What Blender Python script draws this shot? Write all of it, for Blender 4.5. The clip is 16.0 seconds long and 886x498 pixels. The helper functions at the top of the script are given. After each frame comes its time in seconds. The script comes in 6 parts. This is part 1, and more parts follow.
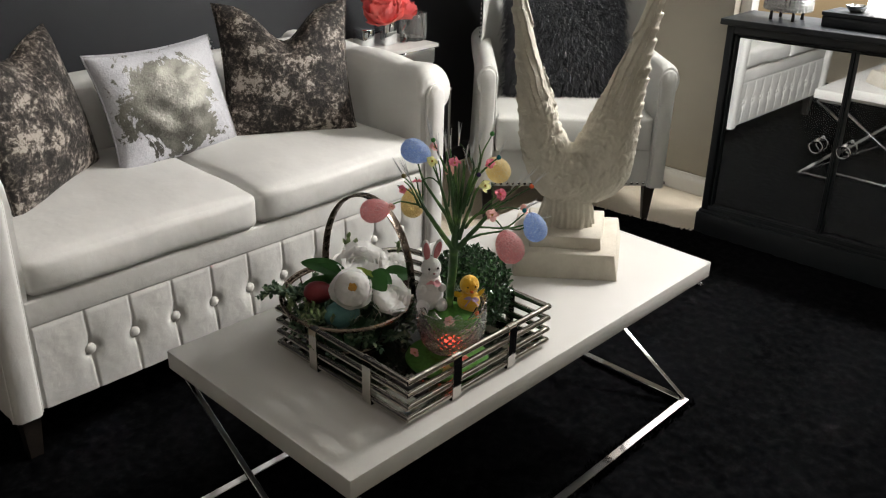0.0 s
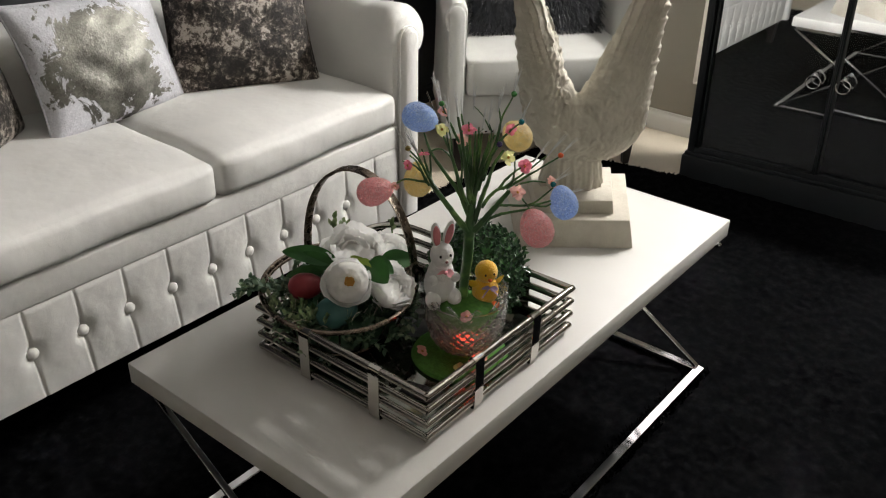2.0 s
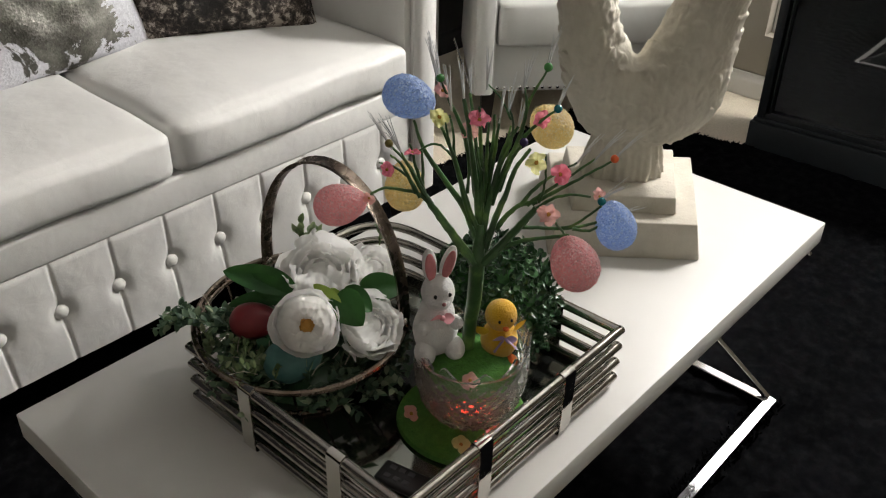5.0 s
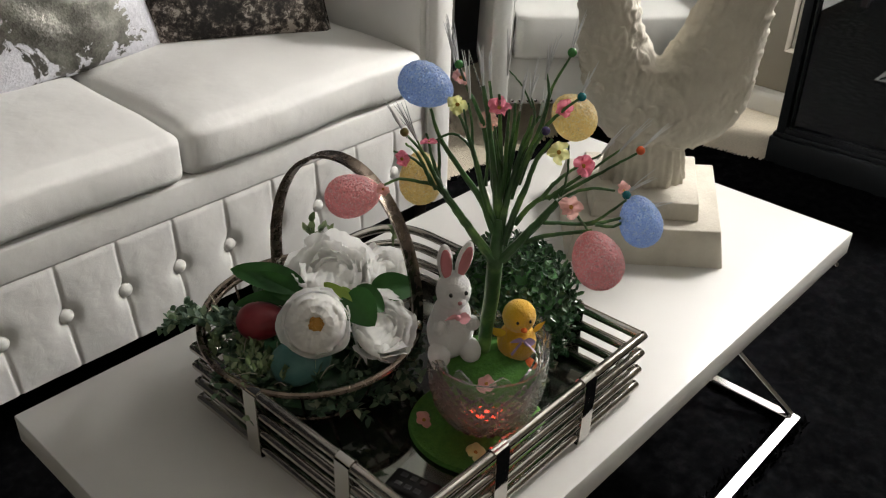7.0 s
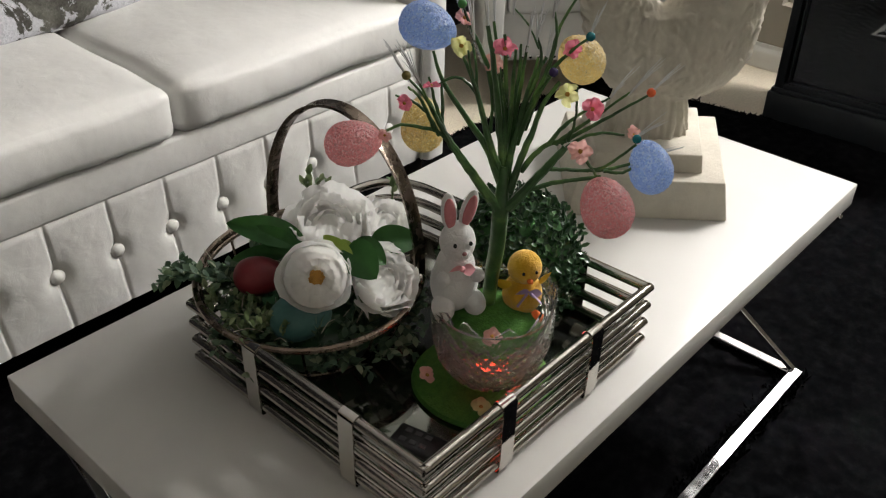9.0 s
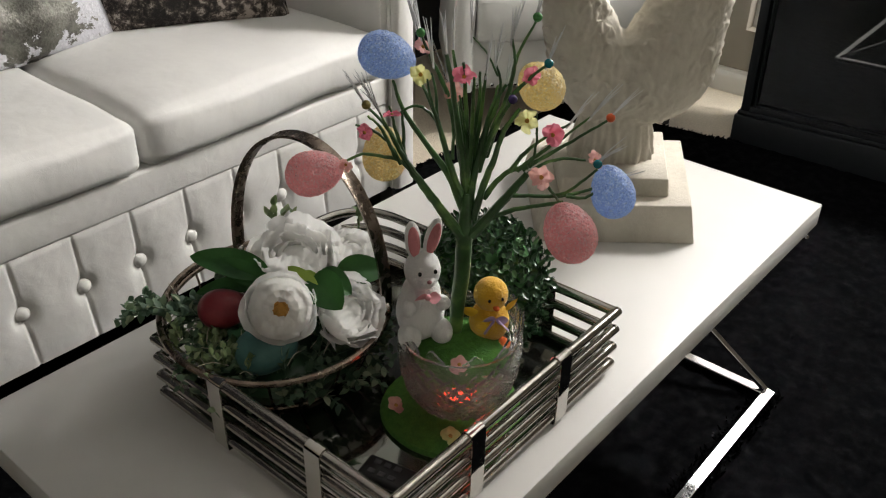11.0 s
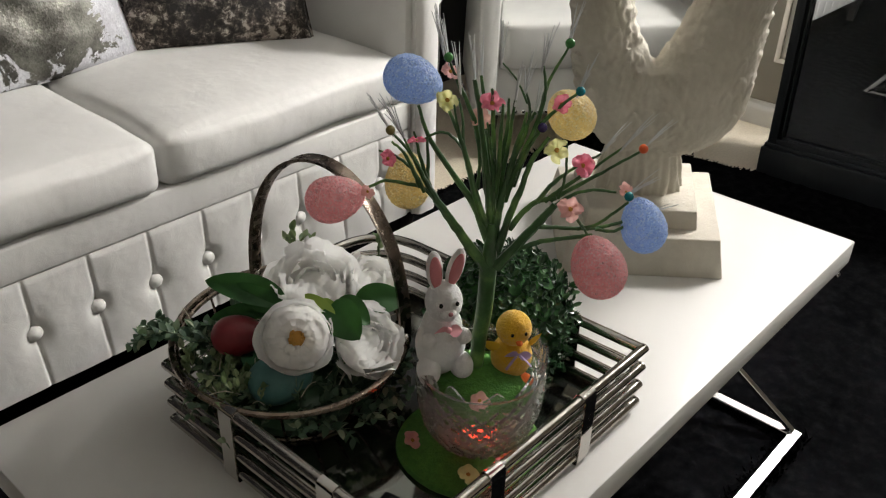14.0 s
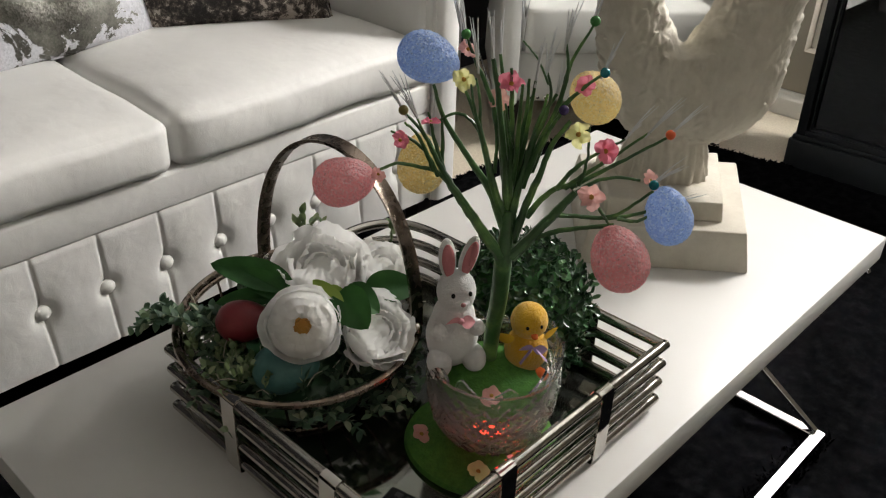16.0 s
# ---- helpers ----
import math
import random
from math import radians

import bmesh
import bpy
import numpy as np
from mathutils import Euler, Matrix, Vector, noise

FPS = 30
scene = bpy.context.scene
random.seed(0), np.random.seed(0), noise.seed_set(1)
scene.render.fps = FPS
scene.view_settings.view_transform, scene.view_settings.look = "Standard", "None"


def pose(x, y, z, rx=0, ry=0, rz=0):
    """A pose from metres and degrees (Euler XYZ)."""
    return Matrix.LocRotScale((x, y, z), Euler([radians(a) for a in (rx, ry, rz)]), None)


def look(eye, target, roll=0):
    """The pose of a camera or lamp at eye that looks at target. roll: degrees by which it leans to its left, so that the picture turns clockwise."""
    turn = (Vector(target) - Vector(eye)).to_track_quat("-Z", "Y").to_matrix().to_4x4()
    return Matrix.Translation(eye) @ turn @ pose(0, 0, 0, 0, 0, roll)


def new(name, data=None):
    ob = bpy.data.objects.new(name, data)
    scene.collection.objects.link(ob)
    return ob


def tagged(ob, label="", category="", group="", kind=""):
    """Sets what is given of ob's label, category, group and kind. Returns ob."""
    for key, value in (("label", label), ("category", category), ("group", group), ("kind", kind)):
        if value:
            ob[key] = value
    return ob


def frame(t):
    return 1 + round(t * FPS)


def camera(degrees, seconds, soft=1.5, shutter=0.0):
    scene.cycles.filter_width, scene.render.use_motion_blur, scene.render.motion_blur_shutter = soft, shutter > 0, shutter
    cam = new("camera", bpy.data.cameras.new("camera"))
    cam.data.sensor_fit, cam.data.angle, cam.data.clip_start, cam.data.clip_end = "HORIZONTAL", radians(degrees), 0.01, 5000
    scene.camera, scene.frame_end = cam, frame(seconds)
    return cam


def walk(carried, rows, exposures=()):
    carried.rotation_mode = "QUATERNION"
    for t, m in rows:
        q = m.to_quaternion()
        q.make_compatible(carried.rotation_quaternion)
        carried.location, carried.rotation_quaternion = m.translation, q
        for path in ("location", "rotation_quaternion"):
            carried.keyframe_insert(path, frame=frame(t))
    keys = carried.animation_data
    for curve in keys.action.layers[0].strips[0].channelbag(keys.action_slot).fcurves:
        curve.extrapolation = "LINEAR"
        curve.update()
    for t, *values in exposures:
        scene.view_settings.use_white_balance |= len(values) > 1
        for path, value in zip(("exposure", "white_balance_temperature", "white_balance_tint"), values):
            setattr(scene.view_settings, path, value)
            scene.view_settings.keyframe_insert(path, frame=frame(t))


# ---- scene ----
cam = camera(52.7, 16.0, 1.15)

PATH = [
    (0, (-0.738, -0.879, 1.354), (0.586, 0.358, 0.507), 1.6),
    (0.5, (-0.709, -0.864, 1.348), (0.608, 0.355, 0.464), 1.4),
    (1, (-0.675, -0.801, 1.338), (0.646, 0.387, 0.418), 1.0),
    (1.5, (-0.644, -0.697, 1.326), (0.695, 0.449, 0.382), 1.2),
    (2, (-0.619, -0.61, 1.311), (0.747, 0.478, 0.336), 1.2),
    (2.5, (-0.584, -0.564, 1.293), (0.778, 0.497, 0.283), 1.4),
    (3, (-0.466, -0.504, 1.283), (0.856, 0.566, 0.231), 2.3),
    (3.5, (-0.339, -0.463, 1.283), (0.919, 0.619, 0.166), 1.9),
    (6, (-0.262, -0.358, 1.152), (1.009, 0.78, 0.107), 1.2),
    (6.5, (-0.261, -0.363, 1.16), (1.015, 0.791, 0.14), 1.4),
    (7, (-0.255, -0.363, 1.151), (1.011, 0.778, 0.104), 1.7),
    (7.5, (-0.251, -0.355, 1.138), (1.002, 0.764, 0.053), 1.8),
    (8, (-0.252, -0.345, 1.131), (0.997, 0.761, 0.029), 1.9),
    (8.5, (-0.253, -0.343, 1.124), (0.994, 0.758, 0.014), 1.7),
    (11, (-0.241, -0.352, 1.121), (1.066, 0.731, 0.063), 1.2),
    (11.5, (-0.236, -0.348, 1.134), (1.115, 0.74, 0.137), 1.3),
    (12, (-0.233, -0.347, 1.136), (1.134, 0.751, 0.173), 1.5),
    (12.5, (-0.232, -0.348, 1.135), (1.123, 0.757, 0.164), 1.7),
    (13, (-0.235, -0.339, 1.134), (1.1, 0.773, 0.143), 2.0),
    (13.5, (-0.235, -0.332, 1.126), (1.081, 0.792, 0.122), 2.2),
    (14, (-0.222, -0.329, 1.11), (1.08, 0.803, 0.098), 1.9),
    (14.5, (-0.201, -0.322, 1.094), (1.096, 0.817, 0.083), 1.4),
    (15, (-0.197, -0.313, 1.094), (1.098, 0.842, 0.098), 1.7),
    (15.5, (-0.193, -0.311, 1.091), (1.083, 0.85, 0.078), 2.4),
    (16, (-0.193, -0.311, 1.091), (1.069, 0.842, 0.052), 2.4),
]
walk(cam, [(t, look(eye, target, roll)) for t, eye, target, roll in PATH])

# ---- world and light ----
world = bpy.data.worlds.new("sky")
scene.world = world
world.use_nodes = True
wn = world.node_tree
sky = wn.nodes.new("ShaderNodeTexSky")
sky.sky_type = "NISHITA"
sky.sun_disc = False
sky.sun_elevation, sky.sun_rotation = radians(38), radians(75)
wn.links.new(sky.outputs[0], wn.nodes["Background"].inputs[0])
wn.nodes["Background"].inputs[1].default_value = 0.12


def area(name, m, sx, sy, watts, colour):
    lamp = bpy.data.lights.new(name, "AREA")
    lamp.shape, lamp.size, lamp.size_y, lamp.energy, lamp.color = "RECTANGLE", sx, sy, watts, colour
    ob = new(name, lamp)
    ob.matrix_world = m
    return ob


# daylight in the opening of the window behind the cabinet: bright sky at its top, dimmer below
area("window_daylight", look((2.74, -0.07, 1.1), (0.0, 0.0, 0.95)), 0.74, 1.65, 24.5, (1.0, 0.973, 0.925))
area("window_sky", look((2.735, -0.08, 2.03), (0.1, 0.0, 0.4)), 0.6, 0.16, 63, (1.0, 0.973, 0.925))


# ---- materials ----
def mat(name, colour, rough=0.5, metal=0.0, **more):
    m = bpy.data.materials.new(name)
    m.use_nodes = True
    b = m.node_tree.nodes["Principled BSDF"]
    b.inputs["Base Color"].default_value = (*colour, 1)
    b.inputs["Roughness"].default_value = rough
    b.inputs["Metallic"].default_value = metal
    for key, value in more.items():
        b.inputs[key.replace("_", " ")].default_value = value
    return m


def node(m, kind, **values):
    n = m.node_tree.nodes.new(kind)
    for key, value in values.items():
        n.inputs[key.replace("_", " ")].default_value = value
    return n


def link(m, a, b):
    m.node_tree.links.new(a, b)


def bsdf(m):
    return m.node_tree.nodes["Principled BSDF"]


def coords(m):
    return node(m, "ShaderNodeTexCoord").outputs["Object"]


def noise_tex(m, scale, detail=4.0, rough=0.55, distortion=0.0):
    n = node(m, "ShaderNodeTexNoise", Scale=scale, Detail=detail, Roughness=rough, Distortion=distortion)
    link(m, coords(m), n.inputs["Vector"])
    return n.outputs["Fac"]


def ramp(m, fac, stops):
    r = node(m, "ShaderNodeValToRGB")
    els = r.color_ramp.elements
    els[0].position, els[0].color = stops[0][0], (*stops[0][1], 1)
    els[1].position, els[1].color = stops[-1][0], (*stops[-1][1], 1)
    for p, c in stops[1:-1]:
        e = els.new(p)
        e.color = (*c, 1)
    link(m, fac, r.inputs["Fac"])
    return r.outputs["Color"]


def grey_ramp(m, fac, lo, hi, a=0.3, b=0.7):
    return ramp(m, fac, [(a, (lo,) * 3), (b, (hi,) * 3)])


def colour_by(m, fac, stops):
    link(m, ramp(m, fac, stops), bsdf(m).inputs["Base Color"])


def rough_by(m, fac, lo, hi):
    link(m, grey_ramp(m, fac, lo, hi), bsdf(m).inputs["Roughness"])


def bump_by(m, fac, strength, distance=0.001, after=None):
    b = node(m, "ShaderNodeBump", Strength=strength, Distance=distance)
    link(m, fac, b.inputs["Height"])
    if after:
        link(m, after.outputs[0], b.inputs["Normal"])
    link(m, b.outputs[0], bsdf(m).inputs["Normal"])
    return b


def island_colours(m, stops):
    g = node(m, "ShaderNodeNewGeometry")
    colour_by(m, g.outputs["Random Per Island"], stops)


# upholstery: pale grey-white bonded leather
leather = mat("leather", (0.74, 0.73, 0.71), 0.42, Specular_IOR_Level=0.4)
colour_by(leather, noise_tex(leather, 5, 5), [(0.3, (0.7, 0.69, 0.67)), (0.7, (0.79, 0.78, 0.75))])
rough_by(leather, noise_tex(leather, 14, 4), 0.44, 0.6)
bump_by(leather, noise_tex(leather, 9, 3), 0.55, 0.009, bump_by(leather, noise_tex(leather, 30, 4, 0.6, 0.6), 0.3, 0.003, bump_by(leather, noise_tex(leather, 620, 2), 0.22, 0.0006)))

# darker copy of the sofa leather: the armchair's shade is put into its grey
shaded_hide = mat("shaded_pale_leather", (0.56, 0.56, 0.54), 0.5, Specular_IOR_Level=0.35)
colour_by(shaded_hide, noise_tex(shaded_hide, 6, 5), [(0.3, (0.61, 0.61, 0.585)), (0.7, (0.68, 0.68, 0.65))])
rough_by(shaded_hide, noise_tex(shaded_hide, 14, 4), 0.46, 0.62)
bump_by(shaded_hide, noise_tex(shaded_hide, 10, 3), 0.3, 0.006, bump_by(shaded_hide, noise_tex(shaded_hide, 620, 2), 0.2, 0.0006))

lacquer = mat("white_lacquer", (0.56, 0.55, 0.525), 0.44, Specular_IOR_Level=0.35, Coat_Weight=0.12, Coat_Roughness=0.08)
rough_by(lacquer, noise_tex(lacquer, 2.5, 2), 0.4, 0.47)
colour_by(lacquer, noise_tex(lacquer, 3, 4), [(0.3, (0.54, 0.53, 0.505)), (0.7, (0.575, 0.565, 0.54))])

edge_band = mat("white_edge_band", (0.7, 0.69, 0.66), 0.55)
colour_by(edge_band, noise_tex(edge_band, 12, 5), [(0.3, (0.66, 0.65, 0.62)), (0.7, (0.73, 0.72, 0.69))])

chrome = mat("chrome", (0.78, 0.78, 0.79), 0.08, 1.0)
rough_by(chrome, noise_tex(chrome, 30, 4), 0.05, 0.14)

nickel = mat("brushed_nickel", (0.6, 0.57, 0.53), 0.2, 1.0)
rough_by(nickel, noise_tex(nickel, 60, 4), 0.12, 0.24)
colour_by(nickel, noise_tex(nickel, 18, 4), [(0.3, (0.48, 0.455, 0.415)), (0.7, (0.58, 0.555, 0.51))])
bright_nickel = mat("polished_nickel", (0.68, 0.66, 0.62), 0.06, 1.0)
rough_by(bright_nickel, noise_tex(bright_nickel, 40, 3), 0.04, 0.1)
bump_by(bright_nickel, noise_tex(bright_nickel, 45, 2), 0.12, 0.002)

bronze = mat("aged_bronze_metal", (0.27, 0.22, 0.18), 0.3, 1.0)
colour_by(bronze, noise_tex(bronze, 45, 6), [(0.3, (0.15, 0.115, 0.092)), (0.7, (0.3, 0.245, 0.2))])
rough_by(bronze, noise_tex(bronze, 80, 4), 0.16, 0.34)

black_glass = mat("dark_mirror_glass", (0.2, 0.21, 0.185), 0.07, 0.95)
rough_by(black_glass, noise_tex(black_glass, 22, 4), 0.05, 0.14)
mirror = mat("mirror", (0.75, 0.77, 0.78), 0.02, 0.965)

black_lacquer = mat("black_lacquer", (0.018, 0.021, 0.025), 0.4, Specular_IOR_Level=0.35)
rough_by(black_lacquer, noise_tex(black_lacquer, 8, 5), 0.36, 0.5)
bump_by(black_lacquer, noise_tex(black_lacquer, 60, 3), 0.06, 0.001)

plaster = mat("white_plaster", (0.56, 0.53, 0.47), 0.8)
colour_by(plaster, noise_tex(plaster, 16, 7, 0.65), [(0.25, (0.465, 0.43, 0.36)), (0.55, (0.56, 0.522, 0.444)), (0.8, (0.62, 0.58, 0.5))])
bump_by(plaster, noise_tex(plaster, 70, 6, 0.66), 0.5, 0.003, bump_by(plaster, noise_tex(plaster, 340, 3), 0.25, 0.0008))

beige_paint = mat("beige_paint", (0.29, 0.262, 0.215), 0.7)
colour_by(beige_paint, noise_tex(beige_paint, 2, 5), [(0.3, (0.325, 0.293, 0.24)), (0.7, (0.36, 0.326, 0.27))])
bump_by(beige_paint, noise_tex(beige_paint, 160, 3), 0.18, 0.0012)
# grey of an unseen wall, chosen to limit bounce
unseen_wall_paint = mat("unseen_wall_paint", (0.45, 0.435, 0.41), 0.75)
colour_by(unseen_wall_paint, noise_tex(unseen_wall_paint, 2, 5), [(0.3, (0.43, 0.415, 0.39)), (0.7, (0.47, 0.455, 0.43))])
bump_by(unseen_wall_paint, noise_tex(unseen_wall_paint, 160, 3), 0.18, 0.0012)
charcoal_paint = mat("charcoal_paint", (0.022, 0.024, 0.03), 0.55)
colour_by(charcoal_paint, noise_tex(charcoal_paint, 2, 5), [(0.3, (0.0165, 0.018, 0.022)), (0.7, (0.021, 0.0225, 0.0275))])
bump_by(charcoal_paint, noise_tex(charcoal_paint, 160, 3), 0.18, 0.0012)
white_paint = mat("white_trim_paint", (0.76, 0.74, 0.7), 0.4)
colour_by(white_paint, noise_tex(white_paint, 4, 5), [(0.3, (0.72, 0.7, 0.66)), (0.7, (0.78, 0.76, 0.72))])
ceiling_paint = mat("ceiling_paint", (0.86, 0.85, 0.83), 0.85)
bump_by(ceiling_paint, noise_tex(ceiling_paint, 90, 4), 0.3, 0.003)

carpet_wool = mat("cream_carpet", (0.55, 0.47, 0.36), 0.95)
colour_by(carpet_wool, noise_tex(carpet_wool, 150, 5, 0.7), [(0.3, (0.6, 0.53, 0.415)), (0.7, (0.78, 0.695, 0.55))])
bump_by(carpet_wool, noise_tex(carpet_wool, 260, 3, 0.7), 0.8, 0.006)
rug_pile = mat("black_shag", (0.004, 0.004, 0.005), 1.0, Specular_IOR_Level=0.0)
bump_by(rug_pile, noise_tex(rug_pile, 300, 3, 0.7), 0.25, 0.004)
colour_by(rug_pile, noise_tex(rug_pile, 34, 6, 0.72), [(0.36, (0.0018, 0.0019, 0.0022)), (0.5, (0.0035, 0.0036, 0.004)), (0.68, (0.0082, 0.0084, 0.009))])
dark_wood = mat("dark_wood", (0.03, 0.022, 0.018), 0.4)
colour_by(dark_wood, noise_tex(dark_wood, 30, 5, 0.6, 1.5), [(0.3, (0.012, 0.009, 0.008)), (0.7, (0.026, 0.019, 0.016))])
window_glass = mat("window_glass", (1, 1, 1), 0.0, Transmission_Weight=1.0, IOR=1.05)


# ---- mesh tools ----
def smooth(bm, angle=40):
    lim = radians(angle)
    for f in bm.faces:
        f.smooth = True
    for e in bm.edges:
        if len(e.link_faces) == 2 and e.calc_face_angle(0) > lim:
            e.smooth = False


def part(name, bm, material, parent=None, label="", angle=40):
    """Links a bmesh as one mesh object, under a thing or a part."""
    bmesh.ops.recalc_face_normals(bm, faces=bm.faces[:])
    smooth(bm, angle)
    me = bpy.data.meshes.new(name)
    bm.to_mesh(me)
    bm.free()
    for one in material if isinstance(material, (list, tuple)) else [material]:
        me.materials.append(one)
    ob = new(name, me)
    ob.parent = parent
    if label:
        ob["label"] = label
    return ob


def share(ob, parent, m, name=None):
    """One more object on the mesh of ob."""
    o = new(name or ob.name.split(".")[0], ob.data)
    o.parent = parent
    o.matrix_basis = m
    if "label" in ob:
        o["label"] = ob["label"]
    return o


def thing(name, label, category, m=None, group="", kind=""):
    ob = new(name)
    ob.empty_display_size = 0.05
    if m is not None:
        ob.matrix_basis = m
    return tagged(ob, label, category, group, kind)


def box(bm, x0, x1, y0, y1, z0, z1, bevel=0.0, seg=2, m=None):
    made = bmesh.ops.create_cube(bm, size=1.0)["verts"]
    for v in made:
        v.co = Vector((x0 + (v.co.x + 0.5) * (x1 - x0), y0 + (v.co.y + 0.5) * (y1 - y0), z0 + (v.co.z + 0.5) * (z1 - z0)))
    if m is not None:
        bmesh.ops.transform(bm, matrix=m, verts=made)
    if bevel:
        edges = list({e for v in made for e in v.link_edges})
        bmesh.ops.bevel(bm, geom=edges, offset=bevel, segments=seg, profile=0.5, affect="EDGES")
    return bm


def sheet(bm, f, nu, nv, close_u=False, close_v=False, mi=0):
    """A grid of points f(u, v), u and v from 0 to 1."""
    rows = []
    for i in range(nu if close_u else nu + 1):
        rows.append([bm.verts.new(f(i / nu, j / nv)) for j in range(nv if close_v else nv + 1)])
    for i in range(nu):
        for j in range(nv):
            a, b = rows[i], rows[(i + 1) % len(rows)]
            k = (j + 1) % len(a)
            face = bm.faces.new((a[j], b[j], b[k], a[k]))
            face.material_index = mi
    return rows


def lathe(bm, profile, seg=32, wobble=None, cap0=True, cap1=True, mi=0):
    """profile: (radius, z) from one end to the other."""
    rings = []
    for i, (r, z) in enumerate(profile):
        ring = []
        for k in range(seg):
            a = 2 * math.pi * k / seg
            rr = r * (wobble(a, i) if wobble else 1)
            ring.append(bm.verts.new((rr * math.cos(a), rr * math.sin(a), z)))
        rings.append(ring)
    for a, b in zip(rings, rings[1:]):
        for k in range(seg):
            f = bm.faces.new((a[k], a[(k + 1) % seg], b[(k + 1) % seg], b[k]))
            f.material_index = mi
    if cap0:
        bm.faces.new(rings[0][::-1]).material_index = mi
    if cap1:
        bm.faces.new(rings[-1]).material_index = mi
    return rings


def glide(points, n):
    """n + 1 points along a smooth line through the points."""
    p = [Vector(q) for q in points]
    p = [p[0] * 2 - p[1]] + p + [p[-1] * 2 - p[-2]]
    out = []
    for i in range(n + 1):
        s = i / n * (len(p) - 3)
        k = min(int(s), len(p) - 4)
        t = s - k
        a, b, c, d = p[k:k + 4]
        out.append(0.5 * ((2 * b) + (c - a) * t + (2 * a - 5 * b + 4 * c - d) * t * t + (3 * b - a - 3 * c + d) * t ** 3))
    return out


def tube(bm, points, radii, seg=8, flat=1.0, close=False, cap=True, mi=0):
    """A round bar along points; radii: one number or one for each point."""
    pts = [Vector(p) for p in points]
    n = len(pts)
    rings, side = [], None
    for i, p in enumerate(pts):
        if close:
            d = pts[(i + 1) % n] - pts[i - 1]
        else:
            d = pts[min(i + 1, n - 1)] - pts[max(i - 1, 0)]
        d.normalize()
        if side is None:
            side = d.orthogonal().normalized() if abs(d.z) > 0.9 else d.cross(Vector((0, 0, 1))).normalized()
        side = (side - d * side.dot(d)).normalized()
        up = side.cross(d)
        r = radii[i] if isinstance(radii, (list, tuple)) else radii
        rings.append([bm.verts.new(p + side * (r * math.cos(a)) + up * (r * flat * math.sin(a)))
                      for a in (2 * math.pi * k / seg for k in range(seg))])
    pairs = list(zip(rings, rings[1:])) + ([(rings[-1], rings[0])] if close else [])
    for a, b in pairs:
        for k in range(seg):
            bm.faces.new((a[k], a[(k + 1) % seg], b[(k + 1) % seg], b[k])).material_index = mi
    if cap and not close:
        bm.faces.new(rings[0][::-1]).material_index = mi
        bm.faces.new(rings[-1]).material_index = mi


def ball(bm, m, seg=16, rings=10, shape=None, mi=0):
    """A ball put in place by the matrix m; shape moves its points first."""
    made = bmesh.ops.create_uvsphere(bm, u_segments=seg, v_segments=rings, radius=1.0)["verts"]
    for v in made:
        if shape:
            v.co = shape(v.co.copy())
        v.co = m @ v.co
    if mi:
        for f in {f for v in made for f in v.link_faces}:
            f.material_index = mi


def scaled(x, y, z, sx, sy, sz, rx=0, ry=0, rz=0):
    return pose(x, y, z, rx, ry, rz) @ Matrix.Diagonal((sx, sy, sz, 1))


def slab(name, label, category, dims, material, bevel=0.0):
    bm = bmesh.new()
    box(bm, *dims, bevel)
    return tagged(part(name, bm, material), label, category, kind="structure")


# ---- the room ----
FLOOR = -0.014
XW, XE, YS, YN, TOP = -3.0, 2.59, -3.0, 1.75, 2.5
slab("floor", "cream cut-pile carpet laid wall to wall", "carpet", (XW - 0.15, XE + 0.15, YS - 0.15, YN + 0.15, FLOOR - 0.1, FLOOR), carpet_wool)
slab("ceiling", "plain white painted ceiling", "ceiling", (XW, XE, YS, YN, TOP, TOP + 0.1), ceiling_paint)
slab("wall_north", "dark charcoal painted wall behind the sofa", "wall", (XW - 0.15, XE + 0.15, YN, YN + 0.15, FLOOR, TOP), charcoal_paint)
# added out of view; its grey keeps the fill low
slab("wall_west", "plain wall out of view, grey to hold back bounced light", "wall", (XW - 0.15, XW, YS, YN, FLOOR, TOP), unseen_wall_paint)


def holed_wall(name, label, along, at, lo, hi, a0, a1, z0, z1):
    """A wall with one opening from a0 to a1 and z0 to z1."""
    bm = bmesh.new()
    for p, q, u, v in ((lo, a0, FLOOR, TOP), (a1, hi, FLOOR, TOP), (a0, a1, FLOOR, z0), (a0, a1, z1, TOP)):
        if q - p > 0.001 and v - u > 0.001:
            if along == "y":
                box(bm, at, at + 0.15, p, q, u, v)
            else:
                box(bm, p, q, at - 0.15, at, u, v)
    return tagged(part(name, bm, beige_paint), label, "wall", kind="structure")


WIN = (-0.45, 0.728, 0.2, 2.15)
holed_wall("wall_east", "beige painted wall with a large window", "y", XE, YS, YN, *WIN)
# added out of view; off-white so that it throws fill light back
slab("wall_south", "plain wall out of view, off-white to bounce fill light", "wall", (XW - 0.15, XE + 0.15, YS - 0.15, YS, FLOOR, TOP), white_paint)


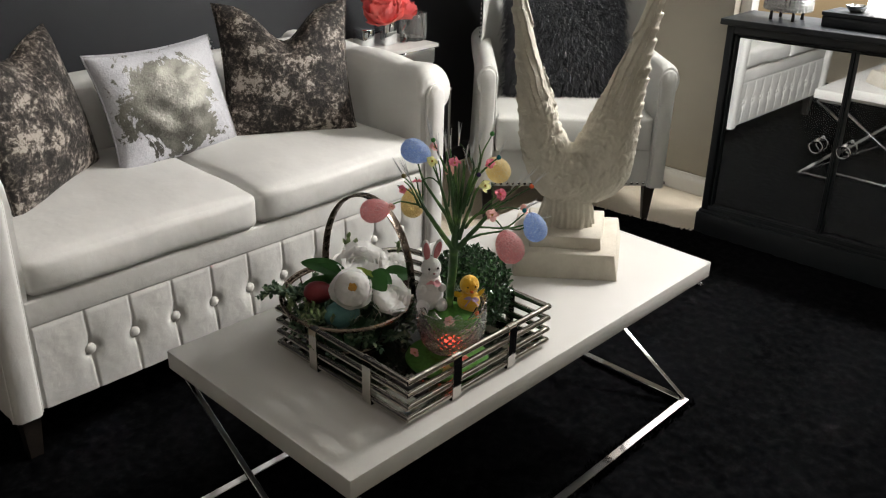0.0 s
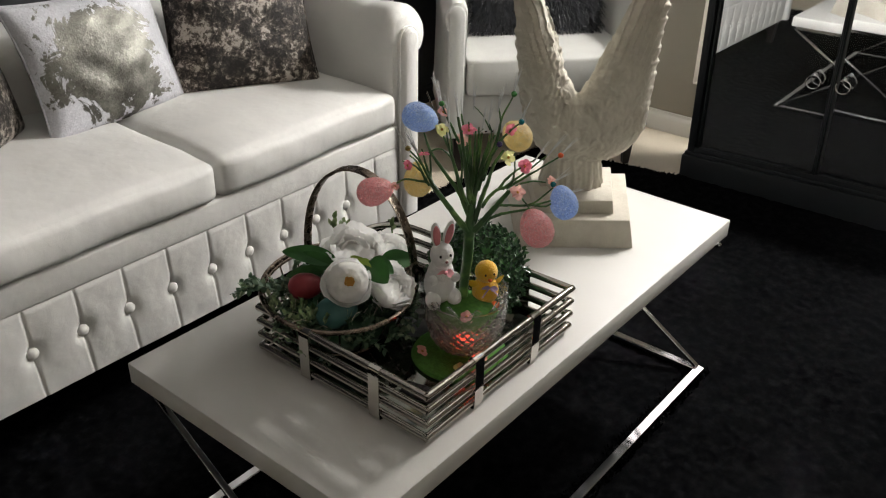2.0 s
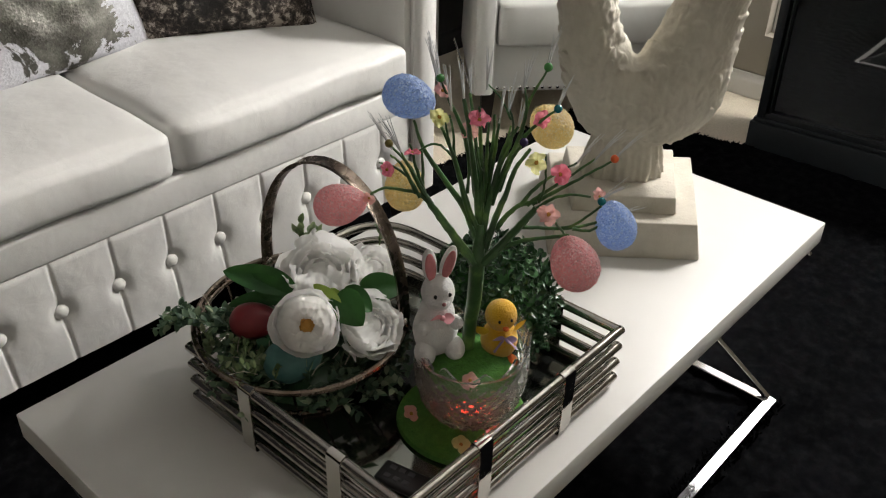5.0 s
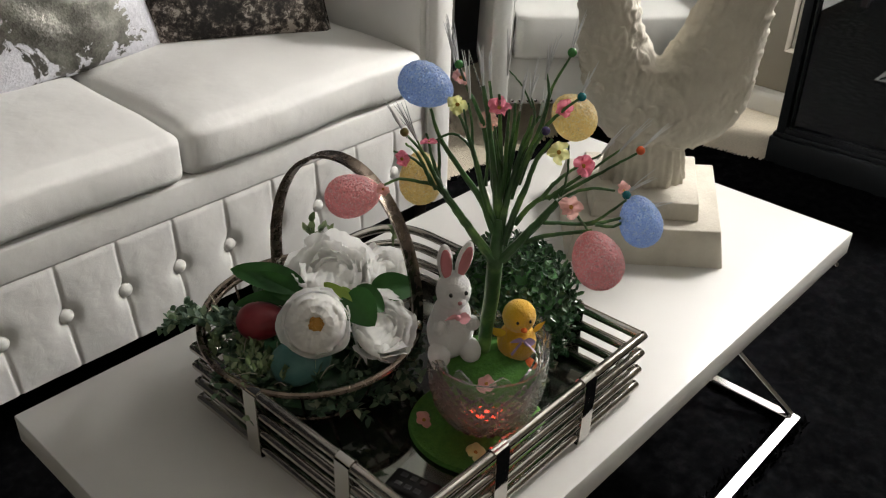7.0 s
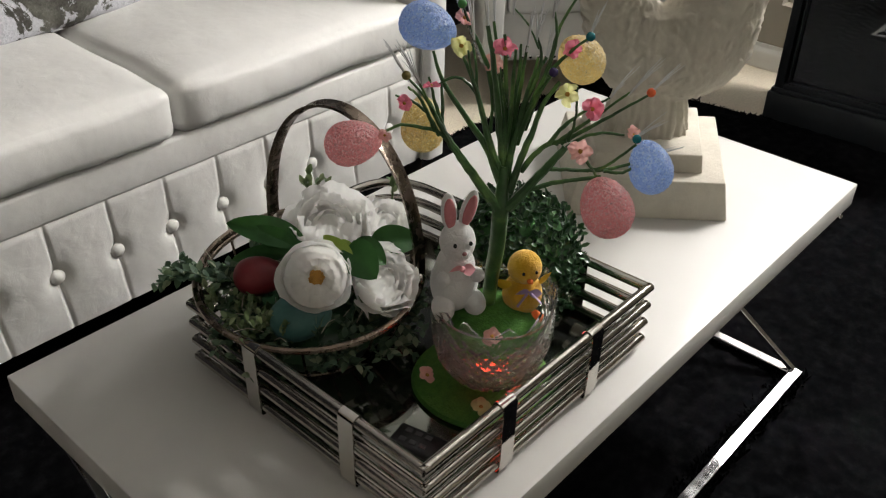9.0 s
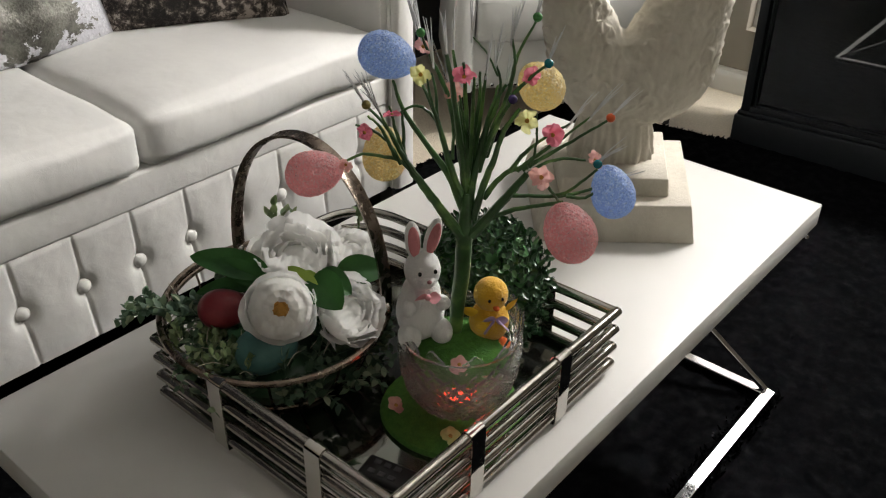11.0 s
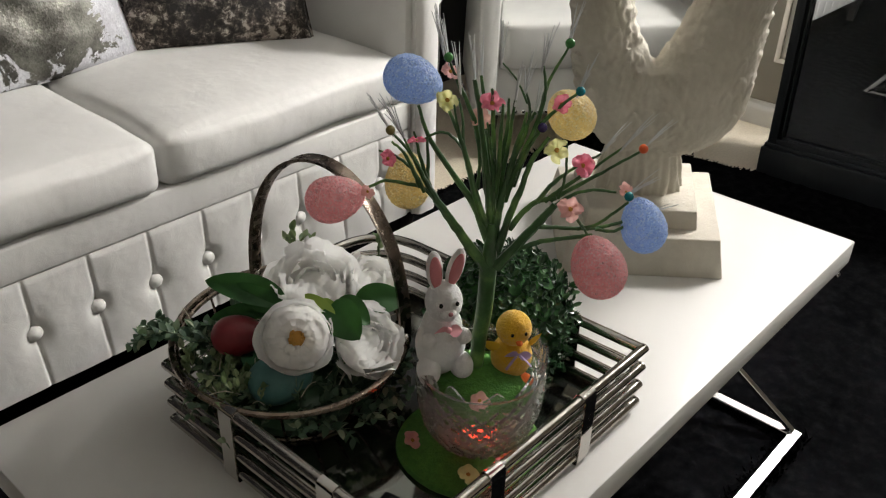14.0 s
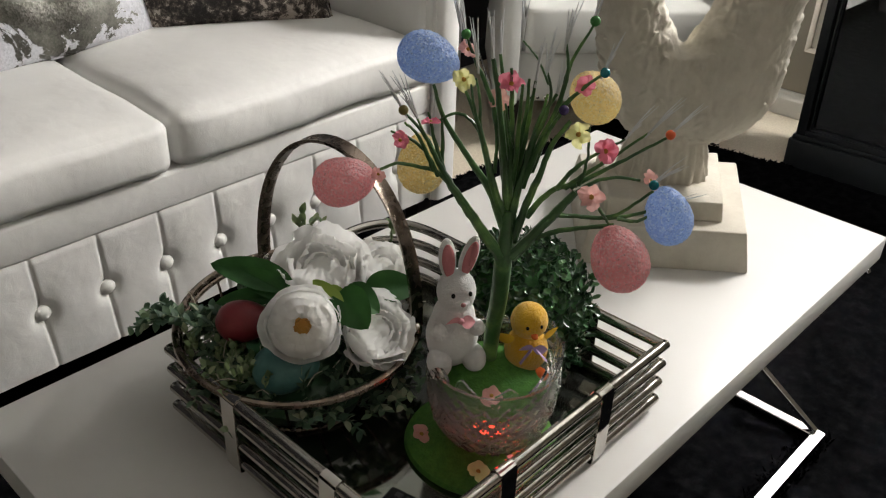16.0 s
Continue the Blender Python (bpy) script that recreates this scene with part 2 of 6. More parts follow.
def window(name, label, along, at, a0, a1, z0, z1, bars):
    w = thing(name, label, "window", kind="structure")

    def bit(nm, p, q, u, v, d0, d1, m, lab=""):
        bm = bmesh.new()
        if along == "y":
            box(bm, at + d0, at + d1, p, q, u, v, 0.004)
        else:
            box(bm, p, q, at - d1, at - d0, u, v, 0.004)
        return part(nm, bm, m, w, lab)
    for p, q, u, v in ((a0, a0 + 0.045, z0, z1), (a1 - 0.045, a1, z0, z1), (a0 + 0.045, a1 - 0.045, z0, z0 + 0.045), (a0 + 0.045, a1 - 0.045, z1 - 0.045, z1)):
        bit("window_frame", p, q, u, v, 0.05, 0.11, white_paint)
    step = (a1 - a0 - 0.09) / bars
    for i in range(bars):
        g = bit("pane", a0 + 0.045 + i * step, a0 + 0.045 + (i + 1) * step, z0 + 0.045, z1 - 0.045, 0.078, 0.084, window_glass, "clear glass pane")
        g.visible_shadow = False
        if i:
            bit("mullion", a0 + 0.045 + i * step - 0.02, a0 + 0.045 + i * step + 0.02, z0 + 0.045, z1 - 0.045, 0.055, 0.105, white_paint)
    return w


window("window_1", "large white-framed window with bright daylight behind", "y", XE, *WIN, 2)


def baseboard(name, label, pts, material):
    """A moulded board along the wall, from pts[0] to pts[1], turned to the room."""
    bm = bmesh.new()
    (ax, ay), (bx, by), (nx, ny) = pts
    prof = [(0, 0), (0.016, 0), (0.016, 0.052), (0.012, 0.062), (0.006, 0.068), (0.004, 0.078), (0, 0.08)]
    ends = []
    for x, y in ((ax, ay), (bx, by)):
        ends.append([bm.verts.new((x + nx * d, y + ny * d, FLOOR + h)) for d, h in prof])
    for k in range(len(prof) - 1):
        bm.faces.new((ends[0][k], ends[0][k + 1], ends[1][k + 1], ends[1][k]))
    bm.faces.new(ends[0])
    bm.faces.new(ends[1][::-1])
    return tagged(part(name, bm, material, angle=25), label, "baseboard", kind="structure")


baseboard("baseboard_east", "white moulded baseboard along the beige wall", ((XE - 0.002, YS), (XE - 0.002, YN), (-1, 0)), white_paint)
baseboard("baseboard_north", "dark painted baseboard along the charcoal wall", ((XW, YN - 0.002), (XE - 0.02, YN - 0.002), (0, -1)), charcoal_paint)

# ---- rug ----
RUG = [Vector(p) for p in ((-1.3, -1.5, 0), (2.51, -1.5, 0), (2.1, 1.085, 0), (-1.3, 1.33, 0))]


def on_rug(u, v):
    p = RUG[0].lerp(RUG[1], u).lerp(RUG[3].lerp(RUG[2], u), v)
    p.y += 0.012 * v * noise.noise(Vector((p.x * 2.1, 0, 0)))
    p.x += u * 0.07 * max(0.0, min(1.0, (0.62 - p.y) / 0.3))
    return p


rug = thing("area_rug", "black shaggy area rug under the coffee table", "rug")
bm = bmesh.new()


def pile_at(u, v):
    p = on_rug(u, v)
    clump = 0.0036 * noise.noise(p * 34) + 0.0014 * noise.noise(p * 62)
    return p + Vector((0.4 * clump, 0.4 * clump, FLOOR + 0.0105 + clump))


sheet(bm, pile_at, 500, 340)
part("mat", bm, rug_pile, rug, angle=180)
rng = random.Random(3)
verts, faces = [], []


def tuft(p, r, lean=(0, 0), h=None):
    h = h or rng.uniform(0.007, 0.0135)
    a = rng.uniform(0, math.pi)
    dx, dy = math.cos(a) * r, math.sin(a) * r
    lx, ly = lean[0] + rng.uniform(-0.013, 0.013), lean[1] + rng.uniform(-0.013, 0.013)
    k = len(verts)
    x, y, z = p.x, p.y, FLOOR + 0.006
    verts.extend([(x - dx, y - dy, z), (x + dx, y + dy, z), (x + lx * 0.6 + dx * 0.8, y + ly * 0.6 + dy * 0.8, z + h * 0.7),
                  (x + lx * 0.6 - dx * 0.8, y + ly * 0.6 - dy * 0.8, z + h * 0.7), (x + lx, y + ly, z + h)])
    faces.extend([(k, k + 1, k + 2, k + 3), (k + 3, k + 2, k + 4)])


for _ in range(9000):
    # pile that stands against the table frame
    t, away = rng.random(), rng.uniform(-0.02, 0.02)
    x, y = rng.choice(((0.022 + 1.133 * t, 0.008 + away), (0.022 + 1.133 * t, 0.54 + away), (0.022 + away, 0.54 * t), (1.155 + away, 0.54 * t)))
    tuft(Vector((x, y, 0)), rng.uniform(0.0012, 0.0026))
for _ in range(900):
    tuft(Vector((1.17 * rng.random(), rng.uniform(-0.024, -0.015), 0)), rng.uniform(0.0016, 0.003), (0, 0.004), rng.uniform(0.01, 0.019))
for _ in range(2600):
    tuft(on_rug(1 - rng.uniform(0, 0.003), rng.random()), 0.004, (rng.uniform(-0.004, 0.012), 0), rng.uniform(0.004, 0.01))
    tuft(on_rug(rng.random(), 1 - rng.uniform(0, 0.003)), 0.004, (0, rng.uniform(-0.004, 0.012)), rng.uniform(0.004, 0.01))
me = bpy.data.meshes.new("shag")
me.from_pydata(verts, [], faces)
me.materials.append(rug_pile)
pile = new("shag", me)
pile.parent = rug
tagged(pile, kind="stuff")

# ---- coffee table ----
TL, TW, TZ = 1.176, 0.553, 0.405
table = thing("coffee_table", "white lacquered coffee table on a crossed chrome frame", "coffee table")
bm = bmesh.new()
box(bm, 0, TL, 0, TW, TZ - 0.04, TZ, 0.0018, 2)
for f in bm.faces:
    f.normal_update()
    f.material_index = 0 if abs(f.normal.z) > 0.5 else 1
part("tabletop", bm, [lacquer, edge_band], table, "glossy white lacquered slab top")


def flat_bar(bm, a, b, wide, thick, across):
    """A flat bar from a to b, wide along across."""
    a, b, across = Vector(a), Vector(b), Vector(across).normalized()
    d = (b - a).normalized()
    t = d.cross(across).normalized()
    vs = []
    for p in (a, b):
        for su, sv in ((-1, -1), (1, -1), (1, 1), (-1, 1)):
            vs.append(bm.verts.new(p + across * (su * wide / 2) + t * (sv * thick / 2)))
    for k in range(4):
        bm.faces.new((vs[k], vs[(k + 1) % 4], vs[4 + (k + 1) % 4], vs[4 + k]))
    bm.faces.new(vs[:4][::-1])
    bm.faces.new(vs[4:])
    bmesh.ops.bevel(bm, geom=list({e for v in vs for e in v.link_edges}), offset=0.0015, segments=1, affect="EDGES")


def bar_part(name, a, b, wide, thick, across, material, parent):
    bm = bmesh.new()
    flat_bar(bm, a, b, wide, thick, across)
    return part(name, bm, material, parent)


LX0, LX1, LY0, LY1 = 0.022, 1.151, 0.003, 0.54
for y in (LY0, LY1):
    # the rail leans a little outwards
    turn = -1 if y < 0.2 else 1
    bar_part("floor_rail", (LX0 - 0.0105, y + turn * 0.005, 0.0035), (LX1 + 0.0105, y + turn * 0.005, 0.0035), 0.021, 0.015, (0, turn, -0.09), chrome, table)
    inner = y + (0.031 if y < 0.2 else -0.026)
    bar_part("top_rail", (LX0 - 0.012, inner, TZ - 0.0485), (LX1 + 0.012, inner, TZ - 0.0485), 0.021, 0.014, (0, 1, 0), chrome, table)
for x in (LX0, LX1):
    for z in (0.0042, TZ - 0.0487):
        bar_part("end_rail", (x, LY0 + 0.0055, z), (x, LY1 - 0.0055, z), 0.021, 0.0136, (1, 0, 0), chrome, table)
    bar_part("cross_brace", (x, LY0, 0.012), (x, LY1, TZ - 0.054), 0.013, 0.008, (1, 0, 0), chrome, table)
    bar_part("cross_brace", (x, LY0, TZ - 0.054), (x, LY1, 0.012), 0.0125, 0.0075, (1, 0, 0), chrome, table)

# ---- sofa ----
SX0, SX1 = -0.115, 1.09
SMID = (SX0 + SX1) / 2


def puffed(bm, x0, x1, y0, y1, z0, z1, puff=0.012, r=0.022, n=22, tuck=0.0):
    """An upholstered cushion with soft edges and a crowned top."""
    lx, ly, lz = (x1 - x0) / 2, (y1 - y0) / 2, (z1 - z0) / 2
    c = Vector(((x0 + x1) / 2, (y0 + y1) / 2, (z0 + z1) / 2))
    made = bmesh.ops.create_cube(bm, size=2.0)["verts"]
    bmesh.ops.subdivide_edges(bm, edges=list({e for v in made for e in v.link_edges}), cuts=n, use_grid_fill=True)
    bm.verts.ensure_lookup_table()
    start = bm.verts[:]
    for v in start:
        if v.tag:
            continue
        q = v.co.copy()
        p = Vector((q.x * lx, q.y * ly, q.z * lz))
        inner = Vector((max(-lx + r, min(lx - r, p.x)), max(-ly + r, min(ly - r, p.y)), max(-lz + r, min(lz - r, p.z))))
        d = p - inner
        if d.length > 1e-6:
            p = inner + d.normalized() * min(r, d.length * 1.0 if d.length < r else r)
        fx, fy = 1 - q.x ** 4, 1 - q.y ** 4
        if q.z > 0:
            p.z += puff * fx * fy * q.z
        p.y -= puff * 0.5 * fx * (1 - q.z ** 2) * (1 if q.y < 0 else 0) * (-q.y)
        w = noise.noise((p + c) * 5.0) * 0.005 + noise.noise((p + c) * 14.0) * 0.0018
        # gathers along the front seam and a pleat at the corners
        if q.y < -0.55 and n > 30:
            g = noise.noise(Vector((p.x * 30 + c.x * 9, 0.5, p.z * 3)))
            w += 0.0012 * g * max(0.0, (-q.y - 0.55) / 0.45) * (1 - abs(q.z))
            w += 0.003 * math.exp(-((abs(q.x) - 0.93) / 0.025) ** 2) * (1 - q.z * q.z)
        back = tuck * max(0.0, (-q.x - 0.8) / 0.2) ** 2 * max(0.0, -q.y) ** 2
        v.co = c + p + Vector((0, w + back, w))
        v.tag = True


def welt(bm, x0, x1, y0, y1, z, r=0.0045, corner=0.02):
    pts = []
    for cx, cy, a0 in ((x1 - corner, y1 - corner, 0), (x0 + corner, y1 - corner, 90), (x0 + corner, y0 + corner, 180), (x1 - corner, y0 + corner, 270)):
        for k in range(5):
            a = radians(a0 + k * 22.5)
            pts.append((cx + corner * math.cos(a), cy + corner * math.sin(a), z))
    tube(bm, pts, r, 6, close=True)


sofa = thing("sofa", "white leather chesterfield loveseat with button-tufted front", "sofa")
BTN = [0.007 + 0.1112 * k for k in range(10)]


def tuft_front(u, v):
    x = SX0 + u * (SX1 - SX0)
    z = 0.135 + v * 0.211
    y = 0.925
    k = min(BTN, key=lambda b: abs(b + 0.012 * (0.5 - v) - x))
    line = k + 0.012 * (0.5 - v)
    dx = abs(x - line)
    y += 0.0048 * math.exp(-(dx / 0.0034) ** 2) * (0.55 + 0.45 * math.sin(math.pi * v))
    y -= 0.0035 * (1 - math.exp(-(dx / 0.026) ** 2)) * (1 - abs(2 * v - 1) ** 3)
    db = math.hypot(x - k, (z - 0.241) * 0.8)
    y += 0.012 * math.exp(-(db / 0.017) ** 2)
    y += 0.001 * noise.noise(Vector((x * 22, z * 26, 3)))
    y += 0.003 * max(0, (v - 0.97) / 0.03) ** 2
    return (x, y, z)


bm = bmesh.new()
sheet(bm, tuft_front, 520, 30)
box(bm, SX0, SX1, 0.95, 1.6, 0.135, 0.34, 0.004)
part("front_panel", bm, leather, sofa, "button-tufted white leather front panel", angle=60)
bm = bmesh.new()
ball(bm, scaled(0, 0, 0, 0.0142, 0.009, 0.0142), 16, 10)
first = part("button", bm, leather, sofa)
first.matrix_basis = pose(BTN[0], 0.933, 0.241)
for b in BTN[1:]:
    share(first, sofa, pose(b, 0.933, 0.241))
bm = bmesh.new()
box(bm, SX0 - 0.01, SX1 + 0.01, 0.9245, 1.58, 0.3445, 0.41, 0.007, 3)
part("seat_deck", bm, leather, sofa)
for x0, x1 in ((SX0 + 0.002, SMID - 0.002), (SMID + 0.002, SX1 - 0.002)):
    bm = bmesh.new()
    puffed(bm, x0, x1, 0.916, 1.52, 0.412, 0.507, 0.02, 0.023, 44, 0.012 if x0 > 0.2 else 0.0)
    part("seat_cushion", bm, leather, sofa, "plump white leather seat cushion", angle=60)

ARM = [(1.085, 0.135), (1.083, 0.45), (1.082, 0.58), (1.083, 0.65), (1.092, 0.69), (1.112, 0.712), (1.142, 0.718), (1.18, 0.71), (1.208, 0.688), (1.22, 0.652), (1.214, 0.616), (1.194, 0.596), (1.172, 0.59), (1.168, 0.56), (1.168, 0.135)]


def arm_mesh(side):
    bm = bmesh.new()
    prof = glide([(x, 0, z) for x, z in ARM], 44)

    def at(u, v):
        p = prof[round(u * 44)]
        y = 0.93 + v * 0.68
        cx = 1.128
        pull = max(0.0, (0.04 - (y - 0.93)) / 0.04)
        k = 1 - 0.11 * pull ** 2
        top = 0.008 * math.sin(v * 3.1) + 0.013 * abs(math.cos(v * 9.0)) ** 0.7 - 0.003 + 0.006 * noise.noise(Vector((v * 5, p.z * 4, side))) if p.z > 0.5 else 0.0
        x = cx + (p.x - cx) * k
        # the padding puckers where it is pulled round the front
        x -= 0.005 * (p.x < 1.1) * math.exp(-((y - 0.945) / 0.022) ** 2) * (0.6 + noise.noise(Vector((p.z * 16, side, 1.0))))
        z = p.z + (p.z > 0.5) * (top - 0.02 * pull ** 2 * (p.z - 0.5) / 0.2)
        return (x if side > 0 else 2 * SMID - x, y, z)
    rows = sheet(bm, at, 44, 60)
    bm.faces.new([r[0] for r in rows])
    bm.faces.new([r[-1] for r in rows][::-1])
    return bm


def pillar_mesh(side):
    """The flat panel with an arched top on the front of an arm."""
    bm = bmesh.new()
    out = [(1.104, 0.135), (1.104, 0.62)] + [(1.136 + 0.032 * math.cos(a), 0.64 + 0.036 * math.sin(a)) for a in (math.pi * (1 - k / 10) for k in range(11))] + [(1.168, 0.62), (1.168, 0.135)]
    n = len(out)
    rings = []
    for inset, y in ((0.0, 0.94), (0.0, 0.918), (0.004, 0.909), (0.012, 0.904)):
        cx, cz = 1.136, 0.4
        ring = []
        for x, z in out:
            sx = 1 - inset / 0.032
            ring.append(bm.verts.new((0, 0, 0)))
            xx = cx + (x - cx) * sx
            zz = z - inset if z > 0.6 else z
            ring[-1].co = (xx if side > 0 else 2 * SMID - xx, y, zz)
        rings.append(ring)
    for a, b in zip(rings, rings[1:]):
        for k in range(n):
            bm.faces.new((a[k], a[(k + 1) % n], b[(k + 1) % n], b[k]))
    bm.faces.new(rings[-1])
    tube(bm, [(x if side > 0 else 2 * SMID - x, 0.921, z) for x, z in out], 0.0036, 6)
    return bm


for side in (1, -1):
    part("arm", arm_mesh(side), leather, sofa, "rolled white leather arm", angle=70)
    part("arm_front", pillar_mesh(side), leather, sofa, angle=50)

BACK = [(1.47, 0.38), (1.475, 0.55), (1.485, 0.65), (1.5, 0.69), (1.535, 0.708), (1.585, 0.71), (1.63, 0.695), (1.652, 0.66), (1.655, 0.62), (1.64, 0.59), (1.636, 0.5), (1.636, 0.135)]
bm = bmesh.new()
bprof = glide([(0, y, z) for y, z in BACK], 36)


def back_at(u, v):
    p = bprof[round(u * 36)]
    x = SX0 - 0.06 + v * (SX1 - SX0 + 0.12)
    return (x, p.y - 0.012 * math.sin(v * math.pi) * (p.y < 1.52), p.z + 0.004 * noise.noise(Vector((x * 5, p.z * 5, 2))))


rows = sheet(bm, back_at, 36, 40)
bm.faces.new([r[0] for r in rows])
bm.faces.new([r[-1] for r in rows][::-1])
part("backrest", bm, leather, sofa, "rolled white leather back", angle=70)
for x in (SX0 - 0.03, SX1 + 0.03):
    for y in (0.975, 1.58):
        bm = bmesh.new()
        lathe(bm, [(0.02, FLOOR), (0.024, 0.03), (0.034, 0.135)], 4)
        ob = part("leg", bm, dark_wood, sofa, "short dark wooden foot")
        ob.matrix_basis = pose(x, y, 0, 0, 0, 45)

# ---- armchair ----
chair = thing("armchair", "pale leather wingback armchair, greyed to stand for shade, with nailhead trim and dark legs", "armchair", pose(1.94, 0.967, 0, 0, 0, -42.1))
bm = bmesh.new()
box(bm, -0.31, 0.31, 0.012, 0.5, 0.125, 0.275, 0.01, 3)
part("seat_rail", bm, shaded_hide, chair)
bm = bmesh.new()
puffed(bm, -0.296, 0.296, -0.008, 0.46, 0.27, 0.405, 0.016, 0.014)
welt(bm, -0.292, 0.292, -0.006, 0.45, 0.388, 0.004)
part("seat_cushion", bm, shaded_hide, chair, "plump pale leather seat cushion, greyed to stand for shade", angle=60)
CARM = [(0.3, 0.125), (0.298, 0.4), (0.296, 0.5), (0.296, 0.55), (0.305, 0.585), (0.328, 0.6), (0.352, 0.596), (0.372, 0.575), (0.378, 0.55), (0.372, 0.52), (0.362, 0.49), (0.36, 0.4), (0.368, 0.125)]
cprof = glide([(x, 0, z) for x, z in CARM], 36)
for side in (1, -1):
    bm = bmesh.new()

    def carm(u, v):
        p = cprof[round(u * 36)]
        y = 0.0 + v * 0.5
        pull = max(0.0, 1 - y / 0.03) ** 2
        lift = (0.02 * v + 0.1 * max(0, v - 0.7) ** 1.5) * (p.z > 0.45)
        x = 0.334 + (p.x - 0.334) * (1 - 0.1 * pull) - 0.03 * v
        return (side * x, y, p.z + lift - 0.008 * pull * (p.z > 0.5))
    rows = sheet(bm, carm, 36, 20)
    bm.faces.new([r[0] for r in rows])
    bm.faces.new([r[-1] for r in rows][::-1])
    part("arm", bm, shaded_hide, chair, "rolled pale leather arm, greyed to stand for shade", angle=70)
    bm = bmesh.new()
    out = [(0.308, 0.125), (0.306, 0.54)] + [(0.335 + 0.029 * math.cos(a), 0.55 + 0.034 * math.sin(a)) for a in (math.pi * (1 - k / 8) for k in range(9))] + [(0.362, 0.54), (0.36, 0.125)]
    r0 = [bm.verts.new((side * x, 0.006, z)) for x, z in out]
    r1 = [bm.verts.new((side * x, -0.006, z)) for x, z in out]
    r2 = [bm.verts.new((side * (0.335 + (x - 0.335) * 0.8), -0.011, z - (0.005 if z > 0.5 else 0))) for x, z in out]
    for a, b in ((r0, r1), (r1, r2)):
        for k in range(len(out)):
            bm.faces.new((a[k], a[(k + 1) % len(out)], b[(k + 1) % len(out)], b[k]))
    bm.faces.new(r2)
    part("arm_front", bm, shaded_hide, chair, angle=50)
bm = bmesh.new()


def chair_back(u, v):
    """A tall back that curves forward into wings at both sides."""
    s = u * 2 - 1
    z = 0.3 + v * 0.72
    half = 0.335 - 0.02 * v
    wing = max(0.0, abs(s) - 0.72) / 0.28
    x = s * half
    y = 0.44 + 0.08 * v - 0.16 * wing ** 1.3 * (0.4 + 0.6 * min(1, v * 2)) - 0.03 * math.cos(s * 1.5)
    return x, y, z - 0.05 * wing * (v > 0.8) * (v - 0.8) / 0.2


def chair_back_solid(u, v):
    # front and rear faces joined over the top and sides
    x, y, z = chair_back(u, min(v, 1 - v) * 2)
    return (x, y, z) if v <= 0.5 else (x * 0.985, y + 0.085 - 0.03 * abs(u * 2 - 1), z + 0.004)


rows = sheet(bm, chair_back_solid, 40, 40)
bm.faces.new(rows[0])
bm.faces.new(rows[-1][::-1])
part("backrest", bm, shaded_hide, chair, "tall pale leather winged back, greyed to stand for shade", angle=70)
bm = bmesh.new()
ball(bm, scaled(0, 0, 0, 0.0062, 0.004, 0.0062), 10, 6)
nail = part("nailhead", bm, chrome, chair, "small polished nailhead")
spots = [(-0.29 + 0.0232 * k, -0.002, 0.14) for k in range(26)]
spots += [(s * 0.371, 0.01 + 0.028 * k, 0.14) for s in (1, -1) for k in range(16)]
nail.matrix_basis = pose(spots[0][0], 0.009, 0.14)
for x, y, z in spots[1:]:
    share(nail, chair, pose(x, 0.009 if y < 0 else y, z, 0, 0, 0 if y < 0 else 90))
for s in (1, -1):
    for k in range(22):
        share(nail, chair, pose(s * 0.3245, 0.375 + 0.0028 * k, 0.60 + 0.018 * k, 0, 0, 60 * s))
for x, y in ((-0.315, 0.03), (0.315, 0.03), (-0.27, 0.47), (0.27, 0.47)):
    bm = bmesh.new()
    lathe(bm, [(0.016, FLOOR), (0.03, 0.126)], 4)
    o = part("leg", bm, dark_wood, chair, "tapered dark wooden leg")
    o.matrix_basis = pose(x, y, 0, 0, 0, 45)

# ---- mirrored cabinet ----
cab = thing("sideboard_cabinet", "black lacquered cabinet with mirrored doors and ring pulls", "cabinet")
CX0, CX1, CY0, CY1, CZ = 2.213, 2.46, -0.32, 0.552, 0.771
DZ0, DZ1 = 0.106, 0.74
cab.matrix_basis = pose(CX0, CY1, 0, -1.3, 1.1, 2.9) @ pose(-CX0, -CY1, 0)
bm = bmesh.new()
box(bm, CX0 + 0.032, CX1, CY0, CY1, 0.085, CZ, 0.003)
for p, q in ((CY0, CY0 + 0.026), (CY1 - 0.026, CY1)):
    box(bm, CX0 + 0.002, CX0 + 0.034, p, q, 0.085, CZ, 0.003)
box(bm, CX0 + 0.002, CX0 + 0.034, CY0 + 0.026, CY1 - 0.026, DZ1 + 0.002, CZ, 0.002)
box(bm, CX0 + 0.002, CX0 + 0.034, CY0 + 0.026, CY1 - 0.026, 0.085, DZ0 - 0.002, 0.002)
part("body", bm, black_lacquer, cab, "black lacquered body")
bm = bmesh.new()
box(bm, CX0 - 0.022, CX1 + 0.004, CY0 - 0.02, CY1 + 0.018, CZ, CZ + 0.022, 0.004)
part("cabinet_top", bm, black_lacquer, cab)
bm = bmesh.new()
box(bm, CX0 - 0.012, CX1 + 0.002, CY0 - 0.012, CY1 + 0.012, FLOOR - 0.016, 0.075, 0.003)
box(bm, CX0 - 0.004, CX1 + 0.002, CY0 - 0.006, CY1 + 0.006, 0.075, 0.088, 0.003)
part("plinth", bm, black_lacquer, cab)
